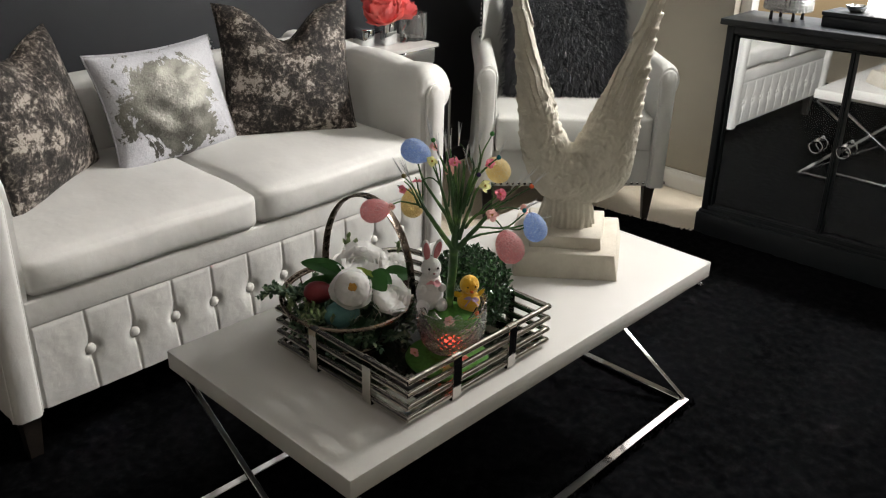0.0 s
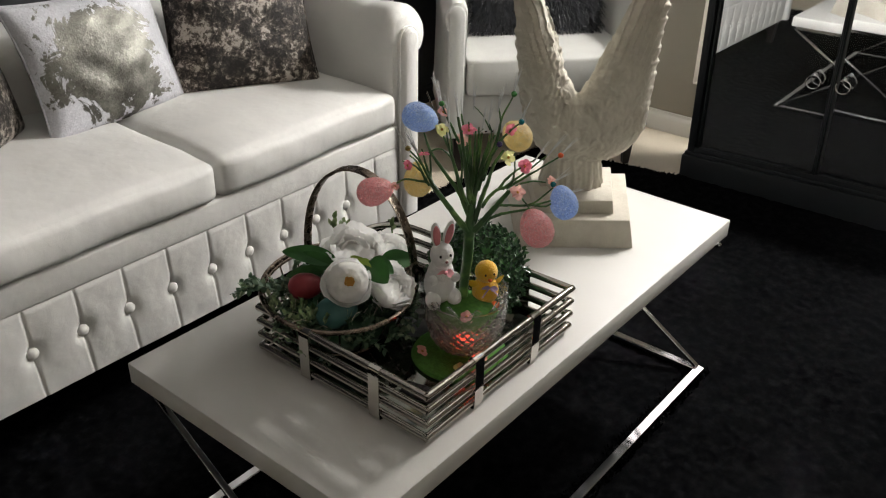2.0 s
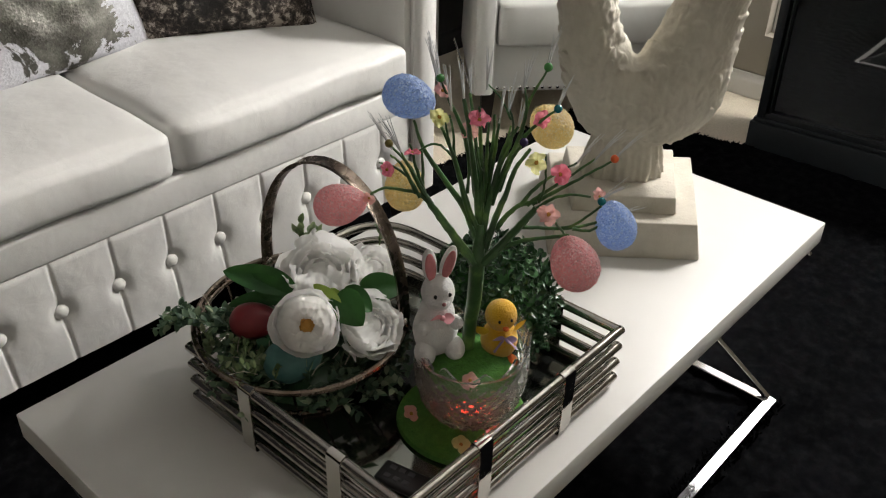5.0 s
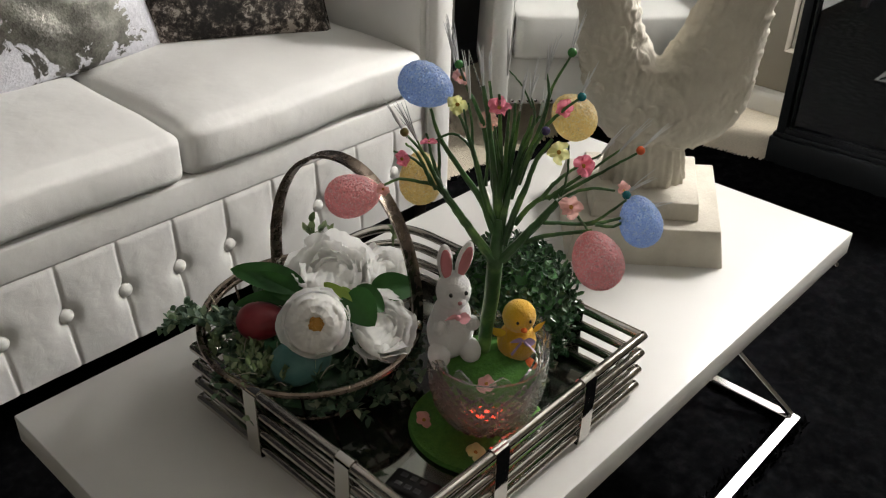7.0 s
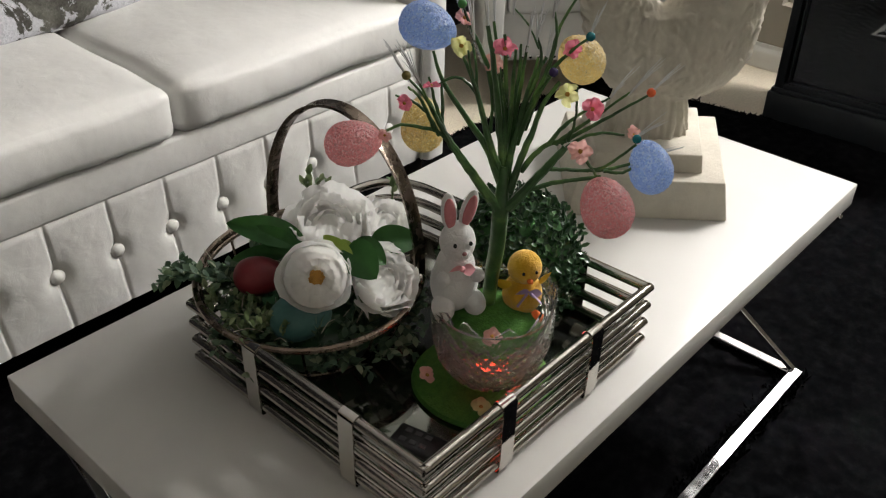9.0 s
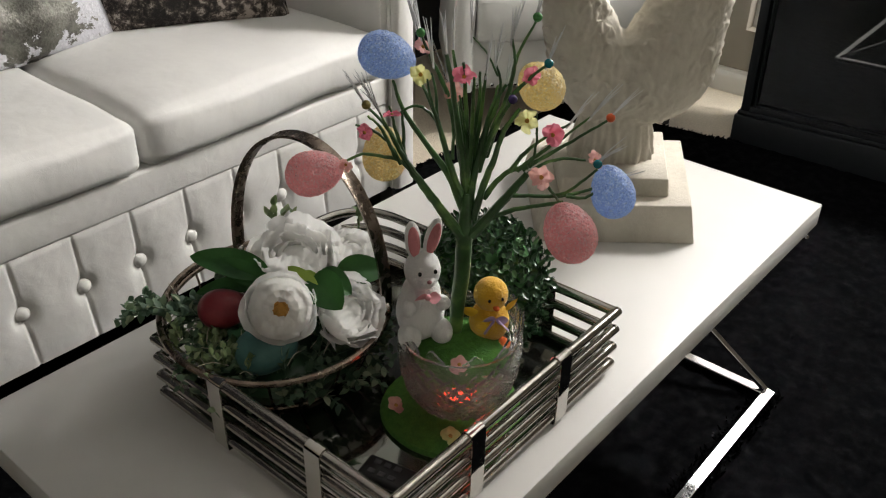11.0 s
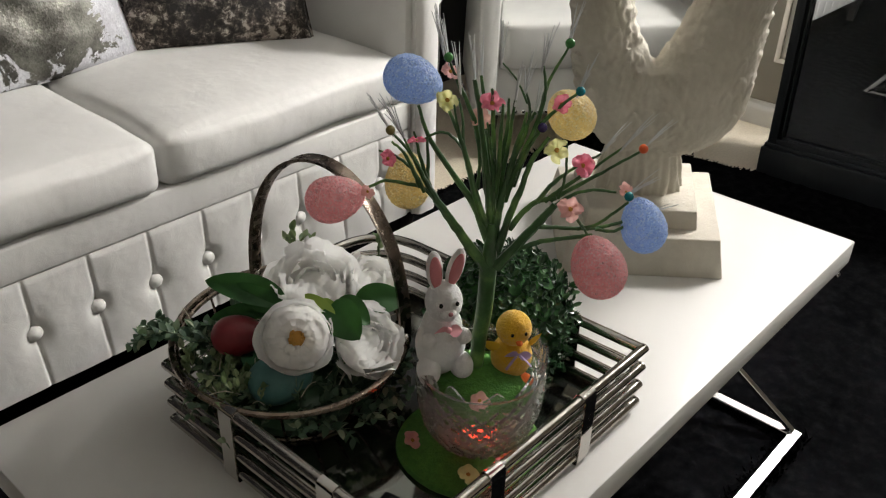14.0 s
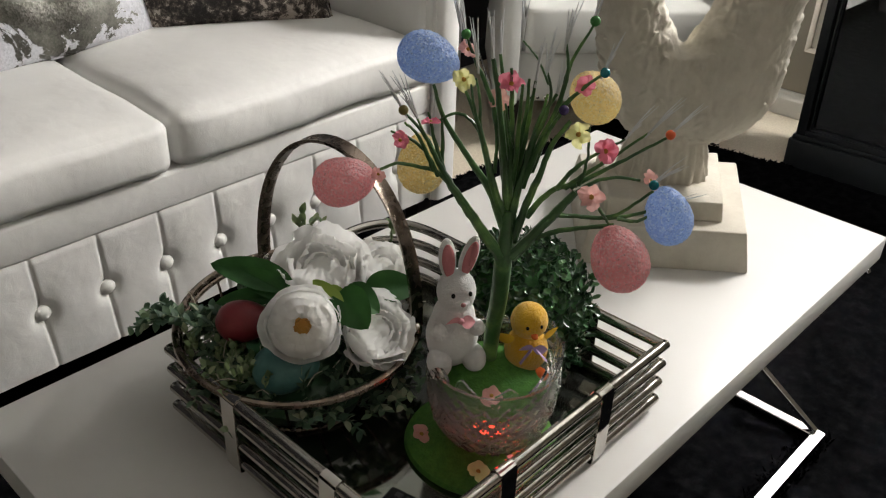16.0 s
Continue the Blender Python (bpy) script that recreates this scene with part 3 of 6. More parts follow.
for y0, y1, ky in ((CY1 - 0.028 - 0.409, CY1 - 0.028, -1), (CY0 + 0.028, CY0 + 0.028 + 0.409, 1)):
    bm = bmesh.new()
    y0, y1, w = y0 + 0.008, y1 - 0.008 if ky < 0 else y1 + 0.008, 0.004
    if ky < 0:
        y0 -= 0.016
    for p, q, u, v in ((y0, y0 + w, DZ0, DZ1), (y1 - w, y1, DZ0, DZ1), (y0 + w, y1 - w, DZ0, DZ0 + w), (y0 + w, y1 - w, DZ1 - w, DZ1)):
        box(bm, CX0, CX0 + 0.03, p, q, u, v, 0.002)
    door = part("door", bm, black_lacquer, cab, "black door frame")
    bm = bmesh.new()
    box(bm, CX0 + 0.004, CX0 + 0.018, y0 + w, y1 - w, DZ0 + w, DZ1 - w, 0.007, 1)
    # the glass leans back a little
    for v in bm.verts:
        v.co.x += (v.co.z - 0.42) * (0.009 if ky < 0 else 0.0) + (v.co.y - (y0 + y1) / 2) * (0.018 if ky < 0 else 0.0335) + 0.006
    part("mirror_panel", bm, mirror, door, "clear mirror glass panel")
    kx, kyy, kz = CX0 - 0.012, (y0 + 0.066 if ky < 0 else y1 - 0.042), 0.434
    bm = bmesh.new()
    tube(bm, [(CX0 + 0.001, kyy, kz), (CX0 - 0.016, kyy, kz)], 0.006, 10)
    ball(bm, scaled(CX0 - 0.018, kyy, kz, 0.009, 0.009, 0.009), 12, 8)
    part("knob", bm, chrome, door, "polished chrome knob")
    bm = bmesh.new()
    tube(bm, [(CX0 - 0.02 - 0.003 * math.sin(a), kyy + 0.021 * math.sin(a), kz - 0.021 + 0.021 * math.cos(a)) for a in (2 * math.pi * k / 28 for k in range(28))], 0.0022, 8, close=True)
    part("ring_pull", bm, chrome, door, "polished chrome ring")
bm = bmesh.new()
box(bm, CX0 - 0.004, CX0 + 0.004, (CY0 + CY1) / 2 - 0.0025, (CY0 + CY1) / 2 + 0.0025, DZ0, DZ1, 0.0015)
part("center_strip", bm, black_lacquer, cab)

# ---- statue ----
SU, SV = Vector((0.64, -0.768, 0)), Vector((0.768, 0.64, 0))
SC = Vector((0.938, 0.277, 0))
STURN = Matrix(((SU.x, SV.x, 0, SC.x), (SU.y, SV.y, 0, SC.y), (0, 0, 1, 0), (0, 0, 0, 1)))


def tail(u, v):
    """The fanned tail that the wings rise from."""
    a = 2 * math.pi * u
    z = 0.488 + v * 0.112
    ridge = 1 + (0.045 * math.sin(a * 11 + 0.7) + 0.02 * math.sin(a * 23)) * (1 - 0.7 * v)
    rx, ry = 0.07 - 0.022 * v, 0.042 - 0.006 * v
    return Vector((rx * math.cos(a) * ridge - 0.003, ry * math.sin(a) * ridge, z))


# inner and outer edge of each wing by height
WING_IN = {1: [(0.555, -0.03), (0.69, -0.03), (0.698, -0.006), (0.729, 0.016), (0.786, 0.04), (0.92, 0.1), (1.03, 0.13), (1.12, 0.15), (1.17, 0.165)],
           -1: [(0.555, -0.03), (0.69, -0.03), (0.698, 0.002), (0.732, 0.029), (0.782, 0.047), (0.92, 0.1), (1.03, 0.13), (1.12, 0.15), (1.17, 0.165)]}
WING_OUT = {1: [(0.556, 0.066), (0.564, 0.09), (0.576, 0.11), (0.596, 0.128), (0.622, 0.14), (0.654, 0.145), (0.713, 0.148), (0.757, 0.15), (0.86, 0.153), (0.95, 0.158), (1.05, 0.17), (1.12, 0.18), (1.18, 0.184)],
            -1: [(0.556, 0.045), (0.566, 0.064), (0.582, 0.083), (0.62, 0.103), (0.66, 0.116), (0.714, 0.128), (0.778, 0.136), (0.86, 0.145), (0.95, 0.153), (1.05, 0.166), (1.12, 0.178), (1.18, 0.184)]}


def edge(tab, z):
    for (z0, a), (z1, b) in zip(tab, tab[1:]):
        if z <= z1:
            k = max(0, min(1, (z - z0) / (z1 - z0)))
            return a + (b - a) * k
    return tab[-1][1]


bm = bmesh.new()
rows = sheet(bm, tail, 96, 12, close_u=True)
bm.faces.new([r[0] for r in rows])
bm.faces.new([r[-1] for r in rows][::-1])
ball(bm, scaled(0.0, 0.0, 0.624, 0.09, 0.06, 0.066), 40, 28)
for side in (1, -1):
    def wing(u, v, side=side):
        z = 0.558 + v * 0.612
        a = 2 * math.pi * u
        ins, out = edge(WING_IN[side], z), edge(WING_OUT[side], z)
        # curled feather tips on the outer edge
        stepn = (z - 0.6) / 0.029 + 0.3 * noise.noise(Vector((z * 30, side, 0)))
        saw = stepn - math.floor(stepn)
        out += (0.0075 * saw ** 3 * (0.5 + noise.noise(Vector((math.floor(stepn) * 3.3, side, 0)))) - 0.002) * min(1, max(0, (z - 0.66) * 12)) * (1.0 if side > 0 else 0.5)
        mid, half = (ins + out) / 2, (out - ins) / 2
        c, s = math.cos(a), math.sin(a)
        x = mid + half * math.copysign(abs(c) ** 0.8, c)
        q = min(1, max(0, (x - ins) / max(0.001, out - ins)))
        thick = (0.054 if z < 0.66 else 0.054 - 0.03 * min(1, (z - 0.66) / 0.4)) * (0.45 + 0.55 * math.sin(math.pi * (0.06 + 0.88 * q)) ** 0.5)
        if v < 0.09:
            thick *= 0.62 + 0.38 * (v / 0.09) ** 0.5
        return Vector((side * x, thick * s - 0.05 * max(0, z - 0.66), z))
    rows = sheet(bm, wing, 90, 160, close_u=True)
    bm.faces.new([r[0] for r in rows])
    bm.faces.new([r[-1] for r in rows][::-1])
bmesh.ops.recalc_face_normals(bm, faces=bm.faces[:])
me = bpy.data.meshes.new("cast")
bm.to_mesh(me)
bm.free()
# the pieces melt into one cast skin
cast = new("cast", me)
melt = cast.modifiers.new("melt", "REMESH")
melt.mode, melt.voxel_size = "VOXEL", 0.0024
bm = bmesh.new()
bm.from_mesh(cast.evaluated_get(bpy.context.evaluated_depsgraph_get()).to_mesh())
bpy.data.objects.remove(cast)
bmesh.ops.smooth_vert(bm, verts=bm.verts[:], factor=0.5, use_axis_x=True, use_axis_y=True, use_axis_z=True)
bmesh.ops.smooth_vert(bm, verts=bm.verts[:], factor=0.5, use_axis_x=True, use_axis_y=True, use_axis_z=True)
bm.normal_update()
moved = []
for v in bm.verts:
    p = v.co
    lump = 0.0018 * noise.noise(p * 22) + 0.0011 * noise.noise(p * 60) + 0.0009 * noise.noise(p * 130)
    up = min(1.0, max(0.0, (p.z - 0.62) * 8))
    warp = Vector((noise.noise(p * 18), noise.noise(p * 18 + Vector((5, 0, 0))), 0))
    # a soft furrow where the two wings meet
    lump -= 0.006 * math.exp(-((p.x + 0.004) / 0.012) ** 2) * min(1.0, max(0.0, (p.z - 0.6) * 12))
    # short plumes below, row over row, each a proud scale that ends in a lip
    low = min(1.0, max(0.0, (p.z - 0.56) * 18)) * min(1.0, max(0.0, (0.86 - p.z) * 8))
    side_step = abs(p.x) / 0.021 + 0.5 * warp.y
    su = side_step - math.floor(side_step)
    row = p.z / 0.028 + 0.5 * (math.floor(side_step) % 2) + 0.5 * (2 * su - 1) ** 2 + 0.7 * warp.x
    sv = row - math.floor(row)
    lump += (0.0046 if p.x < 0 else 0.003) * low * sv ** 1.5 * (1 - (2 * su - 1) ** 2) * (0.6 + noise.noise(Vector((math.floor(side_step), math.floor(row), 2.5))))
    # ruffled coverts along the inner edge of the wings
    near = math.exp(-((abs(p.x) - 0.05) / 0.04) ** 2) * (1.0 if p.x < 0 else 0.45) * up
    lump += 0.0075 * near * max(-0.12, noise.noise(Vector((p.x * 130, p.y * 60, p.z * 84))))
    # long flight feathers above, side by side, each lapped over the next
    far = min(1.0, max(0.0, (p.z - 0.74) * 9)) * up
    lap = (abs(p.x) - 0.33 * (p.z - 0.7)) / 0.013 + 0.5 * warp.x
    lump += 0.0042 * far * ((lap - math.floor(lap)) ** 1.6 - 0.4)
    # the notches of the outer feathers run a little way in
    rim = (edge(WING_OUT[1 if p.x > 0 else -1], p.z) - abs(p.x)) / 0.034
    if p.z > 0.66 and rim < 1:
        notch = (p.z - 0.6 - 0.25 * rim * 0.034) / 0.029 + 0.3 * noise.noise(Vector((p.z * 30, 1 if p.x > 0 else -1, 0)))
        lump += 0.0016 * (1 - max(0.0, rim)) * ((notch - math.floor(notch)) ** 2 - 0.3)
    if p.z < 0.57:
        lump += 0.005 * noise.noise(Vector((p.x * 110, p.y * 110, p.z * 10)))
    moved.append(p + v.normal * lump)
for v, p in zip(bm.verts, moved):
    v.co = p


def block(x0, x1, y0, y1, z0, z1, flare):
    """A square step that widens downwards."""
    n = len(bm.verts)
    box(bm, x0, x1, y0, y1, z0, z1, 0.0025)
    bm.verts.ensure_lookup_table()
    for v in bm.verts[n:]:
        k = 1 - (v.co.z - z0) / (z1 - z0)
        v.co.x += math.copysign(flare * k, v.co.x)
        v.co.y += math.copysign(flare * k, v.co.y)
        # the cast is a little out of square
        v.co.x += 0.145 * (v.co.y - y0) if v.co.x > 0 else 0


block(-0.115, 0.108, -0.12, 0.118, TZ, TZ + 0.06, 0.012)
block(-0.087, 0.075, -0.088, 0.088, TZ + 0.06, TZ + 0.089, 0.004)
bmesh.ops.transform(bm, matrix=STURN, verts=bm.verts[:])
statue = tagged(part("statue", bm, plaster, angle=50), "white plaster statue of raised wings on a stepped base", "statue")

# ---- soft goods: materials ----
velvet = mat("crushed_velvet", (0.12, 0.095, 0.08), 0.6, Sheen_Weight=0.05, Sheen_Roughness=0.35)
velvet_fine = noise_tex(velvet, 72, 8, 0.72, 0.35)
velvet_broad = noise_tex(velvet, 15, 5, 0.6, 0.5)
velvet_sum = node(velvet, "ShaderNodeMath")
velvet_sum.operation = "MULTIPLY_ADD"
link(velvet, velvet_broad, velvet_sum.inputs[0])
velvet_sum.inputs[1].default_value = 0.75
link(velvet, velvet_fine, velvet_sum.inputs[2])
velvet_pile = velvet_sum.outputs[0]
colour_by(velvet, velvet_pile, [(0.76, (0.009, 0.0063, 0.005)), (0.85, (0.024, 0.017, 0.0135)), (0.875, (0.062, 0.048, 0.039)), (0.92, (0.085, 0.066, 0.053)), (0.955, (0.2, 0.165, 0.138)), (1.0, (0.5, 0.44, 0.39))])
link(velvet, grey_ramp(velvet, velvet_pile, 0.7, 0.32, 0.8, 0.96), bsdf(velvet).inputs["Roughness"])
bump_by(velvet, velvet_pile, 1.0, 0.006)

sequin = mat("two_tone_sequins", (0.5, 0.5, 0.48), 0.35)


def tilted(m, cells, amount):
    """Turns each cell's normal its own way, so that single beads catch the light."""
    geo = node(m, "ShaderNodeNewGeometry")
    off = node(m, "ShaderNodeVectorMath")
    off.operation = "MULTIPLY_ADD"
    link(m, cells.outputs["Color"], off.inputs[0])
    off.inputs[1].default_value = (amount,) * 3
    off.inputs[2].default_value = (-amount / 2,) * 3
    add = node(m, "ShaderNodeVectorMath")
    add.operation = "ADD"
    link(m, geo.outputs["Normal"], add.inputs[0])
    link(m, off.outputs[0], add.inputs[1])
    unit = node(m, "ShaderNodeVectorMath")
    unit.operation = "NORMALIZE"
    link(m, add.outputs[0], unit.inputs[0])
    return unit


def sequin_nodes(m):
    xyz = node(m, "ShaderNodeSeparateXYZ")
    link(m, coords(m), xyz.inputs[0])
    big = noise_tex(m, 9.5, 10, 0.7, 0.8)
    # champagne sequins fill the middle, white ones the rim, with a torn border between
    centre = node(m, "ShaderNodeVectorMath")
    centre.operation = "DISTANCE"
    centre.inputs[1].default_value = (-0.02, 0.0, 0.15)
    link(m, coords(m), centre.inputs[0])
    add = node(m, "ShaderNodeMath")
    add.operation = "MULTIPLY_ADD"
    link(m, centre.outputs["Value"], add.inputs[0])
    add.inputs[1].default_value = -2.85
    link(m, big, add.inputs[2])
    cells = node(m, "ShaderNodeTexVoronoi", Scale=260.0)
    link(m, coords(m), cells.inputs["Vector"])
    tone = node(m, "ShaderNodeMath")
    tone.operation = "MULTIPLY_ADD"
    tone.inputs[1].default_value = 0.1
    link(m, cells.outputs["Color"], tone.inputs[0])
    link(m, noise_tex(m, 7, 6, 0.62, 0.5), tone.inputs[2])
    sil = ramp(m, tone.outputs[0], [(0.42, (0.1, 0.097, 0.086)), (0.52, (0.165, 0.16, 0.142)), (0.6, (0.215, 0.21, 0.185)), (0.75, (0.3, 0.292, 0.26))])
    wht = ramp(m, cells.outputs["Color"], [(0.1, (0.5, 0.5, 0.54)), (0.9, (0.62, 0.62, 0.66))])
    mask = grey_ramp(m, add.outputs[0], 0.0, 1.0, 0.078, 0.086)
    mix = node(m, "ShaderNodeMix")
    mix.data_type = "RGBA"
    link(m, mask, mix.inputs["Factor"])
    link(m, wht, mix.inputs["A"])
    link(m, sil, mix.inputs["B"])
    link(m, mix.outputs["Result"], bsdf(m).inputs["Base Color"])
    link(m, mask, bsdf(m).inputs["Metallic"])
    bsdf(m).inputs["Roughness"].default_value = 0.5
    b1 = bump_by(m, cells.outputs["Distance"], 0.3, 0.0012, tilted(m, cells, 0.09))
    bump_by(m, noise_tex(m, 14, 6, 0.68), 0.35, 0.008, b1)


sequin_nodes(sequin)
bsdf(sequin).inputs["Metallic"].default_value = 0.0

fur_black = mat("black_faux_fur", (0.02, 0.022, 0.028), 0.55)
island_colours(fur_black, [(0.0, (0.008, 0.009, 0.012)), (0.8, (0.015, 0.017, 0.022)), (1.0, (0.034, 0.037, 0.048))])
tinsel = mat("silver_tinsel", (0.8, 0.82, 0.85), 0.15, 1.0)


def frame_at(p, d, up=(0, 0, 1)):
    """A pose at p whose z points along d."""
    q = Vector(d).normalized().to_track_quat("Z", "Y")
    return Matrix.Translation(p) @ q.to_matrix().to_4x4()


def pillow_mesh(w, h, t, notch=0.0, ripple=0.006, seed=0.0):
    bm = bmesh.new()

    def face(sign):
        def at(u, v):
            a, b = u * 2 - 1, v * 2 - 1
            pin = 0.045
            x = w / 2 * a * (1 - pin * 2 * (1 - b * b))
            z = h / 2 * b * (1 - pin * 2 * (1 - a * a)) + h / 2
            z -= notch * math.exp(-(a / 0.38) ** 2) * max(0, (b + 0.55) / 1.55) ** 2.4
            th = t / 2 * (max(0, 1 - a * a) ** 0.42) * (max(0, 1 - b * b) ** 0.42)
            th *= 1 - (0.55 if notch else 0.0) * math.exp(-(a / 0.3) ** 2) * max(0, b) ** 2
            th += ripple * noise.noise(Vector((a * 3 + seed, b * 3, sign * 2))) * (1 - a * a) * (1 - b * b)
            return Vector((x, sign * th, z))
        return at
    sheet(bm, face(-1), 40, 40)
    sheet(bm, face(1), 40, 40)
    bmesh.ops.remove_doubles(bm, verts=bm.verts[:], dist=0.0004)
    return bm


def pillow(name, label, m, w, h, t, material, notch=0.0, seed=0.0):
    p = thing(name, label, "pillow", m, "pillows on the sofa")
    part("cover", pillow_mesh(w, h, t, notch, 0.008, seed), material, p, angle=80)
    bm = bmesh.new()
    edge_pts = []
    for k in range(80):
        s = k / 20
        if s < 1: u, v = s, 0
        elif s < 2: u, v = 1, s - 1
        elif s < 3: u, v = 3 - s, 1
        else: u, v = 0, 4 - s
        a, b = u * 2 - 1, v * 2 - 1
        x = w / 2 * a * (1 - 0.09 * (1 - b * b))
        z = h / 2 * b * (1 - 0.09 * (1 - a * a)) + h / 2 - notch * math.exp(-(a / 0.38) ** 2) * max(0, (b + 0.55) / 1.55) ** 2.4
        edge_pts.append((x, 0, z))
    tube(bm, edge_pts, 0.0025, 6, close=True)
    part("seam", bm, material, p)
    return p


pillow("velvet_pillow", "taupe crushed velvet pillow slumped against the sofa arm", pose(0.137, 1.262, 0.5, -15, 0, 38), 0.43, 0.39, 0.15, velvet, 0.03, 3.0)
pillow("sequin_pillow", "white and champagne sequin pillow with rubbed patches", pose(0.497, 1.275, 0.5, -21, 0, 6.7) @ pose(0, 0, 0, 0, 0.5, 0), 0.41, 0.325, 0.13, sequin, 0.0, 7.0)
sparkle = [o for o in scene.objects if o.name == "sequin_pillow"][0]
bm = bmesh.new()
rs = random.Random(6)
for _ in range(110):
    v = rs.uniform(0.02, 0.98)
    b = v * 2 - 1
    x = 0.205 * (1 - 0.09 * (1 - b * b)) - rs.uniform(-0.002, 0.012)
    m = frame_at((x, -rs.uniform(0.004, 0.016), 0.325 * v), (0.28 + rs.uniform(-0.35, 0.35), -0.95, 0.05 + rs.uniform(-0.35, 0.35)))
    bmesh.ops.create_circle(bm, cap_ends=True, segments=8, radius=0.0032, matrix=m)
silver_sequin = mat("silver_sequin", (0.92, 0.92, 0.94), 0.32, 1.0)
tagged(part("loose_sequins", bm, silver_sequin, sparkle, "flipped silver sequins"), kind="stuff")
pillow("velvet_pillow", "dark taupe crushed velvet pillow with chopped top", pose(0.836, 1.222, 0.497, -20, 0, -28), 0.4, 0.41, 0.16, velvet, 0.1, 11.0)

# fur pillow on the armchair
CH = pose(1.94, 0.967, 0, 0, 0, -42.1)
fur = thing("fur_pillow", "black faux fur pillow with silver tinsel strands", "pillow", CH @ pose(0.0, 0.268, 0.415, -21, 0, 0))
FW, FH, FT = 0.47, 0.42, 0.16
part("cover", pillow_mesh(FW, FH, FT, 0.0, 0.01, 5.0), fur_black, fur, angle=80)


def strands(count, length, width, seed, droop):
    rnd = random.Random(seed)
    vs, fs = [], []
    for _ in range(count):
        a, b = rnd.uniform(-0.97, 0.97), rnd.uniform(-0.97, 0.97)
        th = FT / 2 * (1 - a * a) ** 0.42 * (1 - b * b) ** 0.42
        p = Vector((FW / 2 * a, -th, FH / 2 * b + FH / 2))
        d = Vector((a * 0.5 + rnd.uniform(-0.5, 0.5), -0.55 + rnd.uniform(-0.2, 0.2), -droop + rnd.uniform(-0.3, 0.5))).normalized()
        ln = length * rnd.uniform(0.5, 1.2)
        side = d.cross(Vector((0, 1, 0.2))).normalized() * width
        q = p + d * ln * 0.55 + Vector((0, -0.004, 0))
        e = p + d * ln + Vector((0, 0.006, -0.012 * ln / length))
        k = len(vs)
        vs.extend([p - side, p + side, q + side * 0.8, q - side * 0.8, e])
        fs.extend([(k, k + 1, k + 2, k + 3), (k + 3, k + 2, k + 4)])
    return vs, fs


for nm, mt, args in (("fur", fur_black, (15000, 0.05, 0.0012, 4, 0.55)), ("tinsel", tinsel, (480, 0.046, 0.0009, 9, 0.6))):
    me = bpy.data.meshes.new(nm)
    vs, fs = strands(*args)
    me.from_pydata(vs, [], fs)
    me.materials.append(mt)
    o = new(nm, me)
    o.parent = fur
    tagged(o, kind="stuff")

# ---- decorative materials ----
def let_through(m, share_of, colour):
    """Thin cloth or leaf that lets some light through."""
    out = m.node_tree.nodes["Material Output"]
    tr = node(m, "ShaderNodeBsdfTranslucent")
    tr.inputs["Color"].default_value = (*colour, 1)
    mix = node(m, "ShaderNodeMixShader")
    mix.inputs[0].default_value = share_of
    link(m, bsdf(m).outputs[0], mix.inputs[1])
    link(m, tr.outputs[0], mix.inputs[2])
    link(m, mix.outputs[0], out.inputs["Surface"])


petal_white = mat("white_silk_petal", (0.9, 0.885, 0.85), 0.7)
colour_by(petal_white, noise_tex(petal_white, 60, 4), [(0.3, (0.93, 0.915, 0.88)), (0.7, (0.97, 0.96, 0.945))])
bump_by(petal_white, noise_tex(petal_white, 70, 5, 0.6), 0.45, 0.003)
petal_heart = mat("yellow_flower_heart", (0.5, 0.26, 0.045), 0.7)
petal_coral = mat("coral_silk_petal", (0.85, 0.16, 0.13), 0.55)
island_colours(petal_coral, [(0.0, (0.78, 0.13, 0.14)), (0.6, (0.9, 0.25, 0.25)), (1.0, (0.94, 0.45, 0.42))])
leaf_deep = mat("deep_green_leaf", (0.03, 0.11, 0.03), 0.5, Specular_IOR_Level=0.3)
colour_by(leaf_deep, noise_tex(leaf_deep, 40, 4), [(0.3, (0.014, 0.06, 0.014)), (0.7, (0.036, 0.12, 0.03))])
bump_by(leaf_deep, noise_tex(leaf_deep, 120, 3), 0.3, 0.001)


let_through(petal_white, 0.5, (0.995, 0.99, 0.98))
let_through(petal_coral, 0.4, (0.9, 0.3, 0.25))
let_through(leaf_deep, 0.12, (0.1, 0.35, 0.05))
leaf_lime = mat("lime_green_leaf", (0.25, 0.36, 0.05), 0.45)
leaf_sage = mat("sage_green_leaf", (0.1, 0.19, 0.1), 0.55)
island_colours(leaf_sage, [(0.0, (0.02, 0.052, 0.034)), (0.5, (0.07, 0.128, 0.078)), (0.8, (0.15, 0.23, 0.135)), (1.0, (0.36, 0.41, 0.27))])
let_through(leaf_sage, 0.25, (0.14, 0.26, 0.12))
leaf_pale = mat("pale_sage_leaf", (0.36, 0.42, 0.24), 0.55)
island_colours(leaf_pale, [(0.0, (0.08, 0.14, 0.06)), (0.6, (0.18, 0.25, 0.12)), (1.0, (0.36, 0.4, 0.25))])
let_through(leaf_pale, 0.3, (0.3, 0.4, 0.17))
leaf_box = mat("boxwood_leaf", (0.02, 0.06, 0.02), 0.28)
island_colours(leaf_box, [(0.0, (0.014, 0.045, 0.018)), (0.65, (0.034, 0.098, 0.038)), (1.0, (0.09, 0.2, 0.075))])
egg_red = mat("red_egg_paint", (0.18, 0.012, 0.018), 0.4)
colour_by(egg_red, noise_tex(egg_red, 50, 4), [(0.3, (0.15, 0.009, 0.015)), (0.7, (0.21, 0.016, 0.022))])
egg_teal = mat("teal_egg_paint", (0.1, 0.27, 0.25), 0.42)
